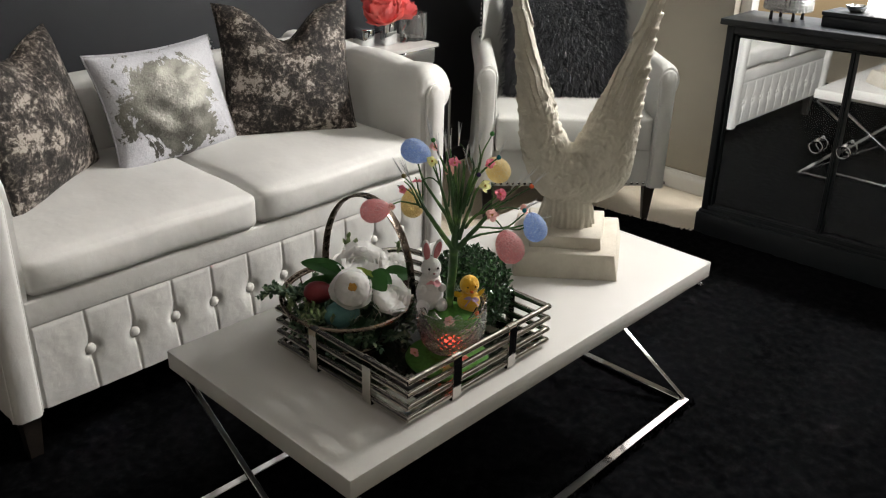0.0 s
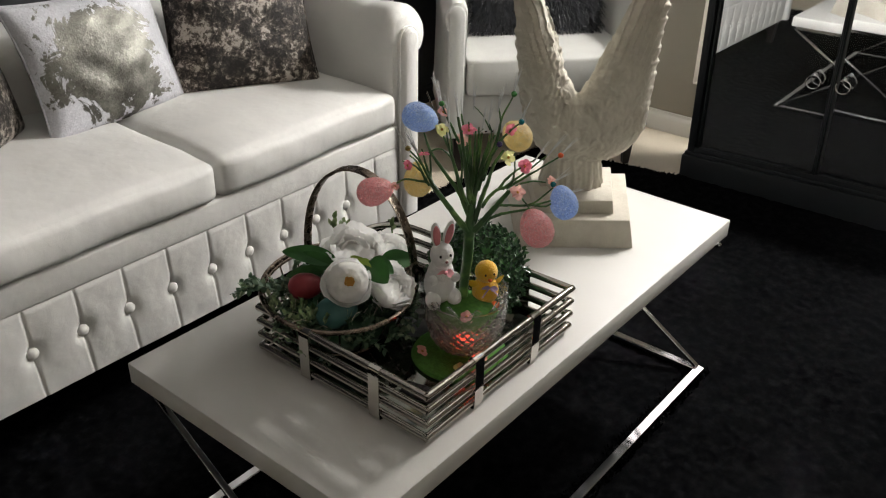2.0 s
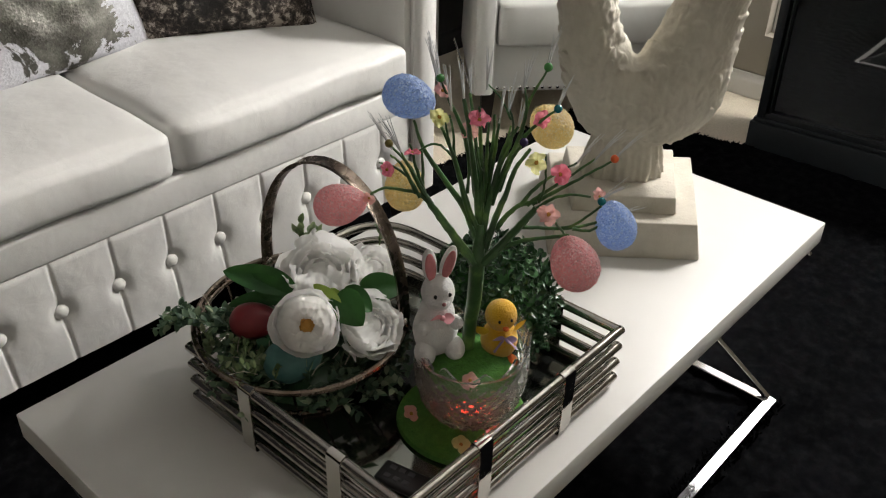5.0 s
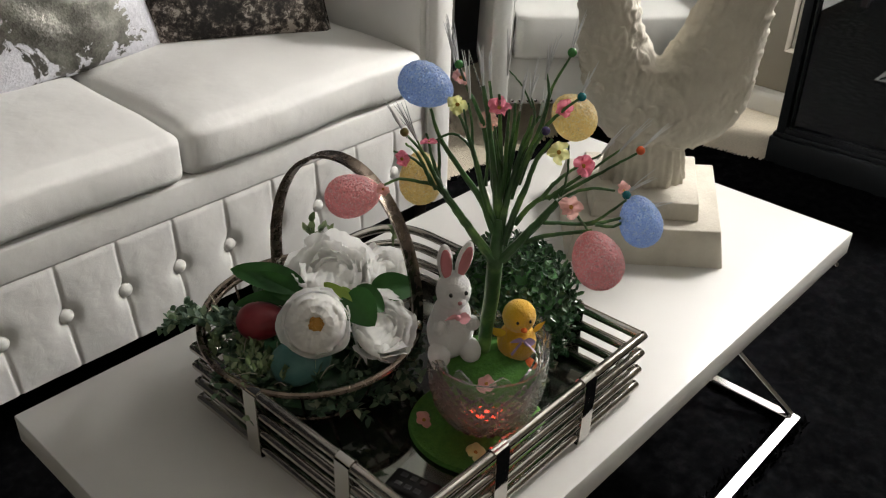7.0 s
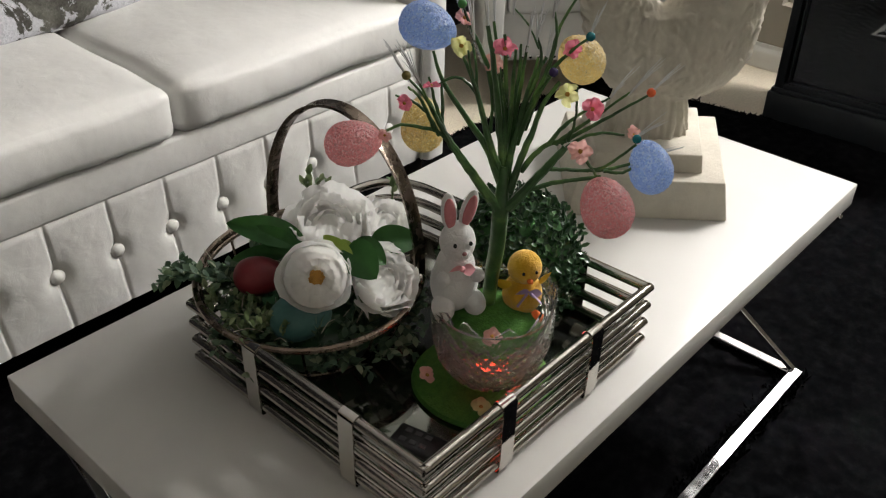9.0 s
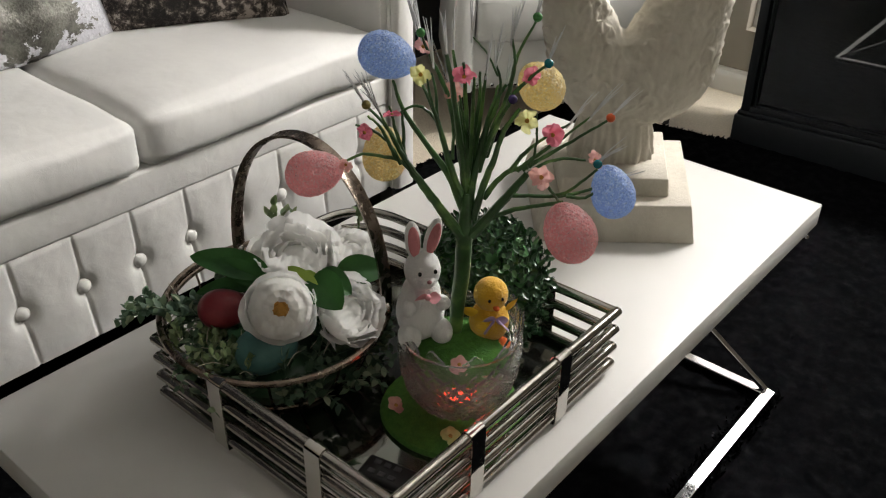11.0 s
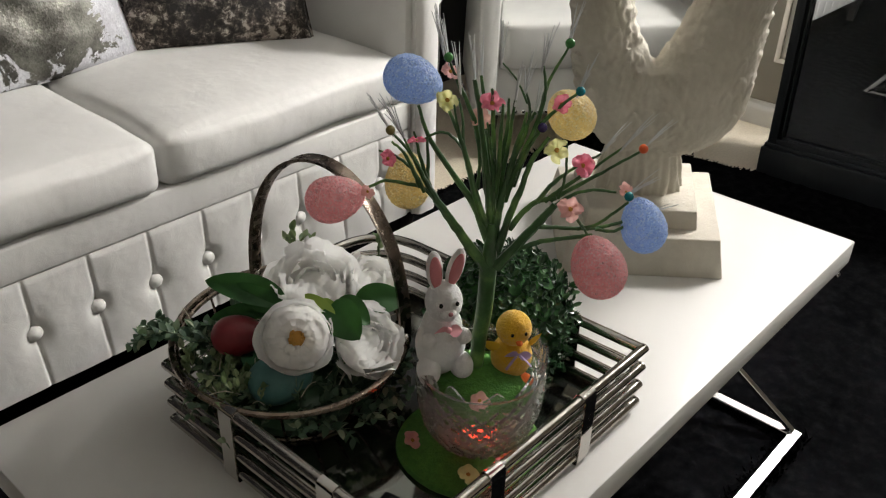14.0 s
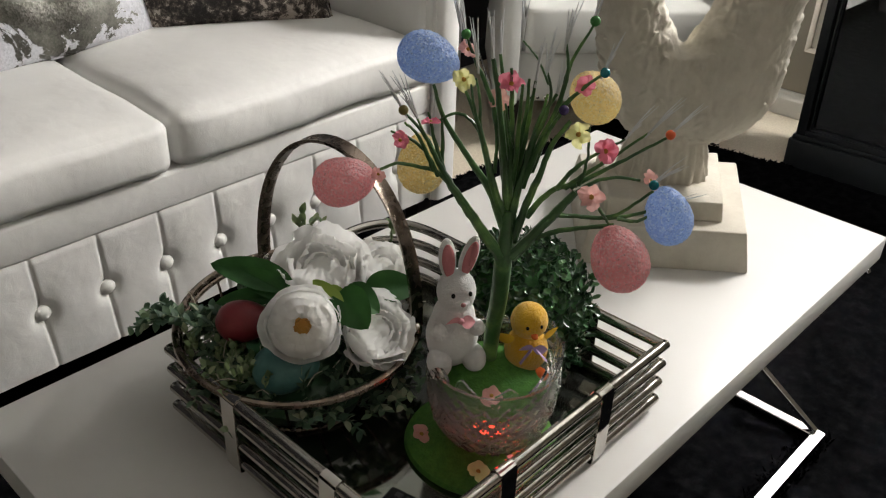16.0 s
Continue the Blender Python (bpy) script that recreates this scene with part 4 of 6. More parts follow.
colour_by(egg_teal, noise_tex(egg_teal, 70, 5), [(0.3, (0.045, 0.14, 0.13)), (0.7, (0.075, 0.195, 0.18))])
stem_green = mat("green_paper_stem", (0.05, 0.16, 0.035), 0.3)
colour_by(stem_green, noise_tex(stem_green, 26, 6), [(0.3, (0.022, 0.064, 0.02)), (0.52, (0.055, 0.145, 0.042)), (0.66, (0.17, 0.32, 0.08)), (0.8, (0.34, 0.46, 0.17))])
bump_by(stem_green, noise_tex(stem_green, 260, 3), 0.5, 0.0012)
felt_green = mat("green_felt", (0.13, 0.35, 0.05), 0.95)
colour_by(felt_green, noise_tex(felt_green, 130, 6, 0.7), [(0.3, (0.085, 0.26, 0.03)), (0.7, (0.17, 0.42, 0.07))])
bump_by(felt_green, noise_tex(felt_green, 420, 3), 0.9, 0.002)
felt_mid = mat("grass_green_felt", (0.07, 0.22, 0.03), 0.95)
colour_by(felt_mid, noise_tex(felt_mid, 130, 6, 0.7), [(0.3, (0.04, 0.135, 0.018)), (0.7, (0.085, 0.25, 0.036))])
bump_by(felt_mid, noise_tex(felt_mid, 420, 3), 0.9, 0.002)
felt_dark = mat("dark_green_felt", (0.035, 0.12, 0.03), 0.95)
colour_by(felt_dark, noise_tex(felt_dark, 130, 6, 0.7), [(0.3, (0.02, 0.075, 0.018)), (0.7, (0.05, 0.16, 0.04))])
plush_white = mat("white_plush", (0.88, 0.87, 0.86), 0.95, Sheen_Weight=0.5)
bump_by(plush_white, noise_tex(plush_white, 420, 4, 0.7), 1.0, 0.003)
plush_pink = mat("pink_plush", (0.72, 0.27, 0.29), 0.9)
bump_by(plush_pink, noise_tex(plush_pink, 420, 4, 0.7), 1.0, 0.002)
plush_yellow = mat("yellow_plush", (0.82, 0.45, 0.012), 0.95, Sheen_Weight=0.4)
bump_by(plush_yellow, noise_tex(plush_yellow, 420, 4, 0.7), 1.0, 0.003)
felt_yellow = mat("yellow_felt", (0.82, 0.5, 0.03), 0.9)
felt_orange = mat("orange_felt", (0.7, 0.14, 0.02), 0.9)
ribbon_pink = mat("pink_ribbon", (0.85, 0.4, 0.44), 0.6)
ribbon_lilac = mat("lilac_ribbon", (0.42, 0.3, 0.5), 0.4)
bead_black = mat("black_bead", (0.006, 0.006, 0.006), 0.12)
nose_pink = mat("pink_nose", (0.4, 0.18, 0.19), 0.5)
bloom_pink = mat("pink_fabric_flower", (0.86, 0.22, 0.33), 0.7)
bloom_pale = mat("pale_pink_fabric_flower", (0.86, 0.47, 0.44), 0.7)
bloom_yellow = mat("pale_yellow_fabric_flower", (0.8, 0.77, 0.36), 0.7)
for one, tone in ((bloom_pink, (0.95, 0.35, 0.45)), (bloom_pale, (0.95, 0.6, 0.55)), (bloom_yellow, (0.9, 0.88, 0.45))):
    let_through(one, 0.4, tone)
cut_glass = mat("cut_glass", (0.97, 0.975, 0.96), 0.02, Transmission_Weight=0.94, IOR=1.48)
fibre = mat("clear_fibre", (0.9, 0.91, 0.92), 0.2, Transmission_Weight=0.3)
straw = mat("pale_straw", (0.5, 0.46, 0.36), 0.6)
plastic_black = mat("black_plastic", (0.012, 0.012, 0.013), 0.3)
plastic_grey = mat("grey_rubber_keys", (0.08, 0.08, 0.085), 0.5)
led = mat("red_led", (0.8, 0.05, 0.02), 0.5, Emission_Color=(1.0, 0.06, 0.03, 1), Emission_Strength=3.0)


def glitter(name, colour, light, dark):
    """Foam eggs covered with clear sugar-like beads that let light through; white cells paint in glints."""
    m = mat(name, colour, 0.25)
    v = node(m, "ShaderNodeTexVoronoi", Scale=700.0)
    link(m, coords(m), v.inputs["Vector"])
    # the last, near-white stop is sparkle put into the colour
    col = ramp(m, v.outputs["Color"], [(0.06, dark), (0.26, colour), (0.58, light), (0.84, (0.99, 0.99, 0.99))])
    link(m, col, bsdf(m).inputs["Base Color"])
    link(m, grey_ramp(m, v.outputs["Color"], 0.3, 0.08, 0.3, 0.7), bsdf(m).inputs["Roughness"])
    bump_by(m, v.outputs["Distance"], 0.4, 0.0012, tilted(m, v, 1.8))
    let_through(m, 0.55, light)
    return m


glit_blue = glitter("blue_sugar_beads", (0.29, 0.43, 0.8), (0.56, 0.7, 0.97), (0.11, 0.21, 0.56))
glit_pink = glitter("pink_sugar_beads", (1.0, 0.44, 0.46), (1.0, 0.62, 0.63), (0.9, 0.31, 0.34))
glit_yellow = glitter("yellow_sugar_beads", (0.87, 0.68, 0.28), (0.95, 0.82, 0.5), (0.74, 0.52, 0.15))
BERRY = {"green": mat("green_berry", (0.06, 0.25, 0.06), 0.25), "teal": mat("teal_berry", (0.01, 0.2, 0.24), 0.25), "orange": mat("orange_berry", (0.75, 0.12, 0.03), 0.3),
         "purple": mat("purple_berry", (0.05, 0.03, 0.12), 0.25), "olive": mat("olive_berry", (0.22, 0.18, 0.05), 0.3)}


def peony_meshes(radius, seed, core, layers):
    """A full heart, then the petals laid over it, whorl over whorl, each a mesh."""
    rnd = random.Random(seed)
    bm = bmesh.new()
    made = [bm]
    ball(bm, Matrix.Diagonal((radius * core, radius * core, radius * core * 0.94, 1)), 24, 16)
    for n, size, top, flare, ruffle in layers:
        turn = rnd.uniform(0, 6.283)
        for k in range(n):
            az = turn + 2 * math.pi * (k + rnd.uniform(-0.15, 0.15)) / n
            span = 2 * math.pi / n * rnd.uniform(1.3, 1.5)
            tip = radians(top + rnd.uniform(-5, 5) * (1 if ruffle > 0.06 else 0.3))
            rr0 = radius * (size + 0.012 * (k % 2))
            sd = seed * 3.7 + n + k * 2.3

            def at(u, v):
                e = 2 * u - 1
                a = az + 0.5 * span * e * (0.3 + 0.7 * math.sin(math.pi * min(0.55, v * 0.6)))
                nick = 0.09 * noise.noise(Vector((e * 3, sd, 1.0))) + 0.06 * noise.noise(Vector((e * 9, sd, 4.0)))
                vv = v * (1 - (0.24 if flare > 0.06 else 0.03) * e * e + nick * v * (1 if flare > 0.06 else 0.2))
                th = math.pi * 0.9 + (tip - math.pi * 0.9) * vv
                r = rr0 * (1 + flare * v ** 5 + 0.03 * e * e) + radius * ruffle * v ** 3 * (noise.noise(Vector((e * 1.5 + sd, v * 0.8, sd))) + 0.35 * noise.noise(Vector((e * 5 + sd, v, sd))))
                # creases that fan out from the foot
                r += radius * 0.022 * v * noise.noise(Vector((e * 8, sd, 2.0)))
                return Vector((r * math.sin(th) * math.cos(a), r * math.sin(th) * math.sin(a), r * 0.94 * math.cos(th)))
            bm = bmesh.new()
            sheet(bm, at, 24, 12)
            made.append(bm)
    return made


# size of the heart; then petals, size, how far they close over the top, how far the rim flares, how ruffled it is
CUPPED = (0.74, [(4, 0.88, 15, -0.03, 0.03), (4, 0.92, 19, 0.0, 0.04), (4, 0.955, 34, 0.02, 0.05), (4, 0.98, 52, 0.03, 0.06), (5, 1.0, 74, 0.1, 0.12), (3, 1.04, 98, 0.16, 0.2)])
OPEN = (0.4, [(3, 0.5, 26, 0.1, 0.1), (4, 0.68, 34, 0.16, 0.13), (5, 0.86, 45, 0.22, 0.15), (5, 1.0, 62, 0.26, 0.16), (3, 1.06, 84, 0.26, 0.2)])


def peony(label, p, d, radius, seed, shape, material, heart=True, group="white peonies in the basket"):
    f = thing("peony", label, "flower", frame_at(p, d), group)
    for i, bm in enumerate(peony_meshes(radius, seed, *shape)):
        part("petal" if i else "flower_core", bm, material, f, angle=80)
    if heart:
        bm = bmesh.new()
        rnd = random.Random(seed)
        ball(bm, scaled(0, 0, radius * 0.66, radius * 0.3, radius * 0.3, radius * 0.12), 16, 10)
        for _ in range(30):
            a, r = rnd.uniform(0, 6.28), radius * 0.24 * rnd.random() ** 0.5
            tube(bm, [(r * math.cos(a) * 0.8, r * math.sin(a) * 0.8, radius * 0.68), (r * math.cos(a), r * math.sin(a), radius * rnd.uniform(0.78, 0.84))], radius * 0.034, 5)
        part("stamens", bm, petal_heart, f, "yellow stamens")
    bm = bmesh.new()
    tube(bm, [(0, 0, -radius * 0.8), (0, 0, -radius * 1.7)], radius * 0.08, 6)
    part("stem", bm, leaf_deep, f)
    return f


def leaf(bm, m, length, width, fold=0.25, bend=0.3, nu=4, nv=8, mi=0, blunt=0.9):
    """A pointed leaf along its x, with a folded midrib and a bend."""
    def at(u, v):
        a = u * 2 - 1
        w = width * (math.sin(math.pi * (0.04 + 0.96 * v) ** 0.8)) ** blunt
        return m @ Vector((length * v, a * w / 2, fold * abs(a) * w / 2 - bend * length * v * v))
    sheet(bm, at, nu, nv, mi=mi)


# ---- tray ----
TX0, TX1, TY0, TY1 = 0.169, 0.561, 0.042, 0.405
tray = thing("serving_tray", "rectangular brushed nickel rod tray with dark mirrored base", "tray")
TR = 0.0062
# the far side bows out and turns a round corner
BEND = glide([(TX1, TY0 - 0.0035, 0), (0.556, 0.2, 0), (0.552, 0.345, 0), (0.548, 0.405, 0), (0.532, 0.438, 0), (0.5, 0.459, 0), (0.45, 0.462, 0), (0.36, 0.444, 0), (TX0 - 0.0035, TY1, 0)], 48)
for z in (0.4955, 0.4695, 0.4435, 0.4185):
    for pts in ([(TX0 - 0.0035, TY0, 0), (TX1 + 0.0035, TY0, 0)], BEND, [(TX0, TY1 + 0.0035, 0), (TX0, TY0 - 0.0035, 0)]):
        bm = bmesh.new()
        tube(bm, [(p[0], p[1], z) for p in pts], TR, 14)
        part("rod", bm, nickel, tray, angle=60)
bm = bmesh.new()
box(bm, TX0 + 0.004, TX1 - 0.004, TY0 + 0.004, TY1 - 0.004, TZ + 0.002, TZ + 0.009, 0.001)
part("base_panel", bm, black_glass, tray, "dark mirrored glass base")


def strap(x, y, ax):
    """A flat band folded over the top rod and down the outside."""
    bm = bmesh.new()
    w = 0.0108
    prof = [(0.0074, 0.486), (0.0076, 0.496), (0.0055, 0.5012), (0.002, 0.5033), (-0.002, 0.5033), (-0.0058, 0.5012), (-0.0078, 0.496), (-0.0078, 0.43), (-0.0078, 0.411), (-0.006, 0.4075), (0.004, 0.4065)]
    t = 0.0012
    ring = []
    for s in (-w, w):
        for off in (0, t):
            row = []
            for q, z in prof:
                qq = q + (off if q < 0 else -off) * (1 if 0.41 < z < 0.5 else 0.5)
                zz = z - (off if z > 0.5 else 0)
                row.append(bm.verts.new((x + s, y + qq, zz) if ax == "x" else (x + qq, y + s, zz)))
            ring.append(row)
    n = len(prof)
    for i in range(n - 1):
        for a, b in ((0, 2), (3, 1), (1, 0), (2, 3)):
            bm.faces.new((ring[a][i], ring[a][i + 1], ring[b][i + 1], ring[b][i]))
    return bm


for x, y in ((0.288, 0.141), (0.444, 0.293)):
    for px, py, ax in ((x, TY0, "x"), (x, 0.428 if x < 0.3 else 0.462, "x"), (TX0, y, "y"), (0.558 if y < 0.2 else 0.554, y, "y")):
        bm = strap(px, py, ax)
        if px > 0.5 and ax == "y":
            bmesh.ops.transform(bm, matrix=Matrix.Translation((px, 0, 0)) @ Matrix.Diagonal((-1, 1, 1, 1)) @ Matrix.Translation((-px, 0, 0)), verts=bm.verts[:])
        if py > 0.4 and ax == "x":
            bmesh.ops.transform(bm, matrix=Matrix.Translation((0, py, 0)) @ Matrix.Diagonal((1, -1, 1, 1)) @ Matrix.Translation((0, -py, 0)), verts=bm.verts[:])
        part("strap", bm, bright_nickel, tray, "flat polished metal strap", angle=30)

# ---- remote on the tray ----
remote = thing("remote_control", "small glossy black remote lying in the tray", "remote control", pose(0.244, 0.114, TZ + 0.0092, 0, 0, -77))
bm = bmesh.new()
box(bm, -0.034, 0.034, -0.016, 0.016, 0.0, 0.011, 0.004, 3)
part("body", bm, plastic_black, remote)
bm = bmesh.new()
box(bm, -0.004, 0.004, -0.003, 0.003, 0.0, 0.0018, 0.0006)
key = part("button", bm, plastic_grey, remote)
keys = [(-0.02 + 0.012 * i, -0.007 + 0.014 * j) for i in range(3) for j in range(2)]
key.matrix_basis = pose(*keys[0], 0.0105)
for x, y in keys[1:]:
    share(key, remote, pose(x, y, 0.0105))

# ---- wire basket ----
BC = Vector((0.292, 0.342, 0.0))
BR = 0.132
basket = thing("flower_basket", "aged bronze metal basket with round rim and tall handle", "basket")


def ring_pts(r, z, n=56, wav=0.0):
    return [(BC.x + r * math.cos(a), BC.y + r * math.sin(a), z + wav * math.cos(a - radians(48))) for a in (2 * math.pi * k / n for k in range(n))]


bm = bmesh.new()
tube(bm, ring_pts(BR, 0.5075, wav=0.009), 0.0042, 8, close=True)
tube(bm, ring_pts(BR - 0.0045, 0.5025, wav=0.009), 0.003, 8, close=True)
part("rim", bm, bronze, basket, "twisted bronze rim")
bm = bmesh.new()
tube(bm, ring_pts(0.078, TZ + 0.0125), 0.003, 8, close=True)
part("foot_ring", bm, bronze, basket)
for k in range(20):
    a = 2 * math.pi * (k + 0.5) / 20
    bm = bmesh.new()
    tube(bm, glide([(BC.x + r * math.cos(a), BC.y + r * math.sin(a), z) for r, z in ((0.078, TZ + 0.0125), (0.098, 0.435), (0.118, 0.468), (0.129, 0.503 + 0.009 * math.cos(a - radians(48))))], 8), 0.0016, 6)
    part("wire", bm, bronze, basket)
H0, H1 = Vector((0.368, 0.236, 0.508)), Vector((0.338, 0.465, 0.508))
hm = (H0 + H1) / 2
bm = bmesh.new()
hpts = []
for k in range(41):
    a = math.pi * k / 40
    q = hm + (H0 - hm) * (math.cos(a) * (1.0 - 0.02 * math.sin(a) ** 2))
    q.z = 0.508 + 0.192 * math.sin(a) ** 0.85
    hpts.append(q)
hd = (H0 - H1).normalized()
hn = Vector((hd.y, -hd.x, 0))
rows = []
for i, q in enumerate(hpts):
    d = (hpts[min(i + 1, 40)] - hpts[max(i - 1, 0)]).normalized()
    out = hn.cross(d).normalized()
    w = 0.0095
    rows.append([bm.verts.new(q + hn * (w * s) + out * (0.0018 * t + 0.0016 * (1 - s * s))) for s, t in ((-1, -1), (-0.8, 1), (0, 1.4), (0.8, 1), (1, -1), (0, -0.6))])
for a, b in zip(rows, rows[1:]):
    for k in range(6):
        bm.faces.new((a[k], a[(k + 1) % 6], b[(k + 1) % 6], b[k]))
bm.faces.new(rows[0])
bm.faces.new(rows[-1][::-1])
part("handle", bm, bronze, basket, "broad arched bronze handle")
for q in (H0, H1):
    bm = bmesh.new()
    ball(bm, scaled(q.x, q.y, 0.512, 0.0075, 0.0075, 0.0085), 12, 8)
    part("rivet", bm, nickel, basket)

# ---- what fills the basket ----
peony("open white silk peony with a yellow heart", (0.239, 0.266, 0.567), (-0.47, -0.62, 0.52), 0.0335, 2, CUPPED, petal_white)
peony("ruffled white silk peony, wide open", (0.322, 0.336, 0.560), (-0.2, -0.35, 0.85), 0.0415, 5, OPEN, petal_white, False)
peony("ruffled white silk peony", (0.389, 0.311, 0.547), (0.2, -0.2, 0.85), 0.031, 8, OPEN, petal_white, False)
peony("drooping white silk peony", (0.318, 0.244, 0.531), (0.1, -0.62, 0.55), 0.0335, 11, OPEN, petal_white, False)


def egg_shape(q):
    k = 1 - 0.16 * q.z
    return Vector((q.x * k, q.y * k, q.z))


def solid_egg(label, p, rot, r, material):
    bm = bmesh.new()
    ball(bm, scaled(0, 0, 0, r, r, r * 1.36), 28, 20, egg_shape)
    o = part("egg", bm, material, angle=80)
    o.matrix_basis = pose(*p, *rot)
    return tagged(o, label, "easter egg", "loose eggs in the basket")


solid_egg("dark red painted egg among the leaves", (0.232, 0.357, 0.527), (82, 0, 41), 0.0225, egg_red)
solid_egg("matte teal painted egg nested in the greenery", (0.231, 0.287, 0.506), (72, 0, 41), 0.0265, egg_teal)


def leaves(name, label, specs, material):
    """A stalk with a few broad leaves: specs of foot, tip, width and the way that the upper side faces."""
    base = thing(name, label, "leaves", group="broad leaves in the basket")
    for foot, tip, w, face in specs:
        foot, tip, face = Vector(foot), Vector(tip), Vector(face)
        x = (tip - foot).normalized()
        z = (face - x * face.dot(x)).normalized()
        y = z.cross(x)
        ln = (tip - foot).length
        m = Matrix(((x.x, y.x, z.x, foot.x), (x.y, y.y, z.y, foot.y), (x.z, y.z, z.z, foot.z), (0, 0, 0, 1)))
        bm = bmesh.new()
        # a foot-to-tip line that arches over its middle
        leaf(bm, m @ pose(0, 0, 0, 0, -13, 0), ln * 1.02, w, 0.28, 0.24, 8, 14, blunt=0.62)
        part("leaf", bm, material, base, angle=80)
    return base


leaves("leaf_sprig", "glossy deep green leaves beside the peonies", [((0.274, 0.331, 0.564), (0.236, 0.412, 0.571), 0.036, (-0.35, -0.35, 0.85)), ((0.265, 0.328, 0.560), (0.249, 0.383, 0.572), 0.026, (-0.5, -0.6, 0.6)), ((0.268, 0.352, 0.542), (0.229, 0.401, 0.530), 0.024, (-0.3, -0.3, 0.9))], leaf_deep)
leaves("leaf_sprig", "glossy deep green leaves beside the peonies", [((0.340, 0.284, 0.554), (0.386, 0.252, 0.550), 0.037, (-0.4, -0.45, 0.8)), ((0.286, 0.266, 0.583), (0.2868, 0.225, 0.5615), 0.041, (-0.5, -0.62, 0.6)), ((0.297, 0.268, 0.581), (0.309, 0.233, 0.565), 0.032, (-0.2, -0.5, 0.85))], leaf_deep)
leaves("leaf_sprig", "lime green leaves between the peonies", [((0.281, 0.256, 0.576), (0.278, 0.295, 0.587), 0.017, (-0.5, -0.55, 0.65)), ((0.283, 0.262, 0.575), (0.290, 0.279, 0.584), 0.016, (-0.3, -0.5, 0.8))], leaf_lime)


def sprig(bm, p, head, rise, ln, n, size, rnd):
    """A thin stalk with pairs of small leaves."""
    d = Vector((math.cos(radians(head)) * math.cos(radians(rise)), math.sin(radians(head)) * math.cos(radians(rise)), math.sin(radians(rise))))
    p = Vector(p)
    tube(bm, [p, p + d * ln], 0.0011, 5)
    for i in range(n):
        q = p + d * (ln * (0.15 + 0.85 * i / max(1, n - 1)))
        for s in (-1, 1):
            leaf(bm, Matrix.Translation(q) @ pose(0, 0, 0, rnd.uniform(-40, 40), -rise - rnd.uniform(-30, 50), head + s * rnd.uniform(30, 85)), size * rnd.uniform(0.7, 1.2), size * 0.66, 0.2, 0.15, 2, 4)


rnd = random.Random(21)
greens = thing("foliage_sprig", "long sage green foliage sprig hanging over the basket rim", "foliage")
bm = bmesh.new()
for k in range(16):
    p = Vector((0.228, 0.366, 0.512)) + Vector((-0.05, 0.066, 0.006)) * (k / 16)
    sprig(bm, p, 127 + rnd.uniform(-46, 46), rnd.uniform(-10, 26), rnd.uniform(0.02, 0.046), 8, 0.0125, rnd)
part("foliage", bm, leaf_sage, greens, angle=80)
up = thing("foliage_sprig", "small upright green sprig behind the peonies", "foliage")
bm = bmesh.new()
sprig(bm, (0.361, 0.414, 0.550), 100, 82, 0.034, 4, 0.0125, rnd)
sprig(bm, (0.361, 0.414, 0.562), 160, 50, 0.018, 3, 0.011, rnd)
sprig(bm, (0.361, 0.414, 0.562), -40, 48, 0.018, 3, 0.011, rnd)
sprig(bm, (0.374, 0.403, 0.554), 20, 62, 0.014, 3, 0.012, rnd)
sprig(bm, (0.447, 0.359, 0.536), 40, 66, 0.022, 4, 0.013, rnd)
part("foliage", bm, leaf_pale, up, angle=80)
fill = thing("basket_filler", "tangle of small sage leaves and straw filling the basket", "foliage")
bm = bmesh.new()
for _ in range(230):
    a, r = rnd.uniform(0, 6.283), 0.114 * rnd.random() ** 0.5
    p = (BC.x + r * math.cos(a), BC.y + r * math.sin(a), rnd.uniform(0.455, 0.492))
    sprig(bm, p, rnd.uniform(0, 360), rnd.uniform(5, 70), rnd.uniform(0.016, 0.026), 4, rnd.choice((0.0095, 0.0125, 0.0145)), rnd)
for _ in range(40):
    a = rnd.uniform(math.pi * 0.9, math.pi * 2.0)
    p = (BC.x + 0.112 * math.cos(a), BC.y + 0.112 * math.sin(a), rnd.uniform(0.435, 0.5))
    sprig(bm, p, math.degrees(a) + rnd.uniform(-60, 60), rnd.uniform(-35, 25), 0.025, 4, 0.0115, rnd)
tagged(part("foliage", bm, leaf_sage, fill, angle=80), kind="stuff")
bm = bmesh.new()
for _ in range(40):
    a, r = rnd.uniform(2.7, 3.75), rnd.uniform(0.06, 0.12)
    p = (BC.x + r * math.cos(a), BC.y + r * math.sin(a), rnd.uniform(0.485, 0.503))
    sprig(bm, p, rnd.uniform(0, 360), rnd.uniform(20, 75), rnd.uniform(0.012, 0.022), 3, 0.0108, rnd)
tagged(part("pale_foliage", bm, leaf_pale, fill, "pale yellow-green small leaves", angle=80), kind="stuff")
bm = bmesh.new()
lathe(bm, [(0.074, TZ + 0.0145), (0.088, 0.43), (0.1, 0.45), (0.085, 0.462), (0.03, 0.466)], 28, lambda a, i: 1 + 0.04 * math.sin(a * 7 + i * 2))
part("moss_bed", bm, leaf_box, fill).matrix_basis = pose(BC.x, BC.y, 0)
bm = bmesh.new()
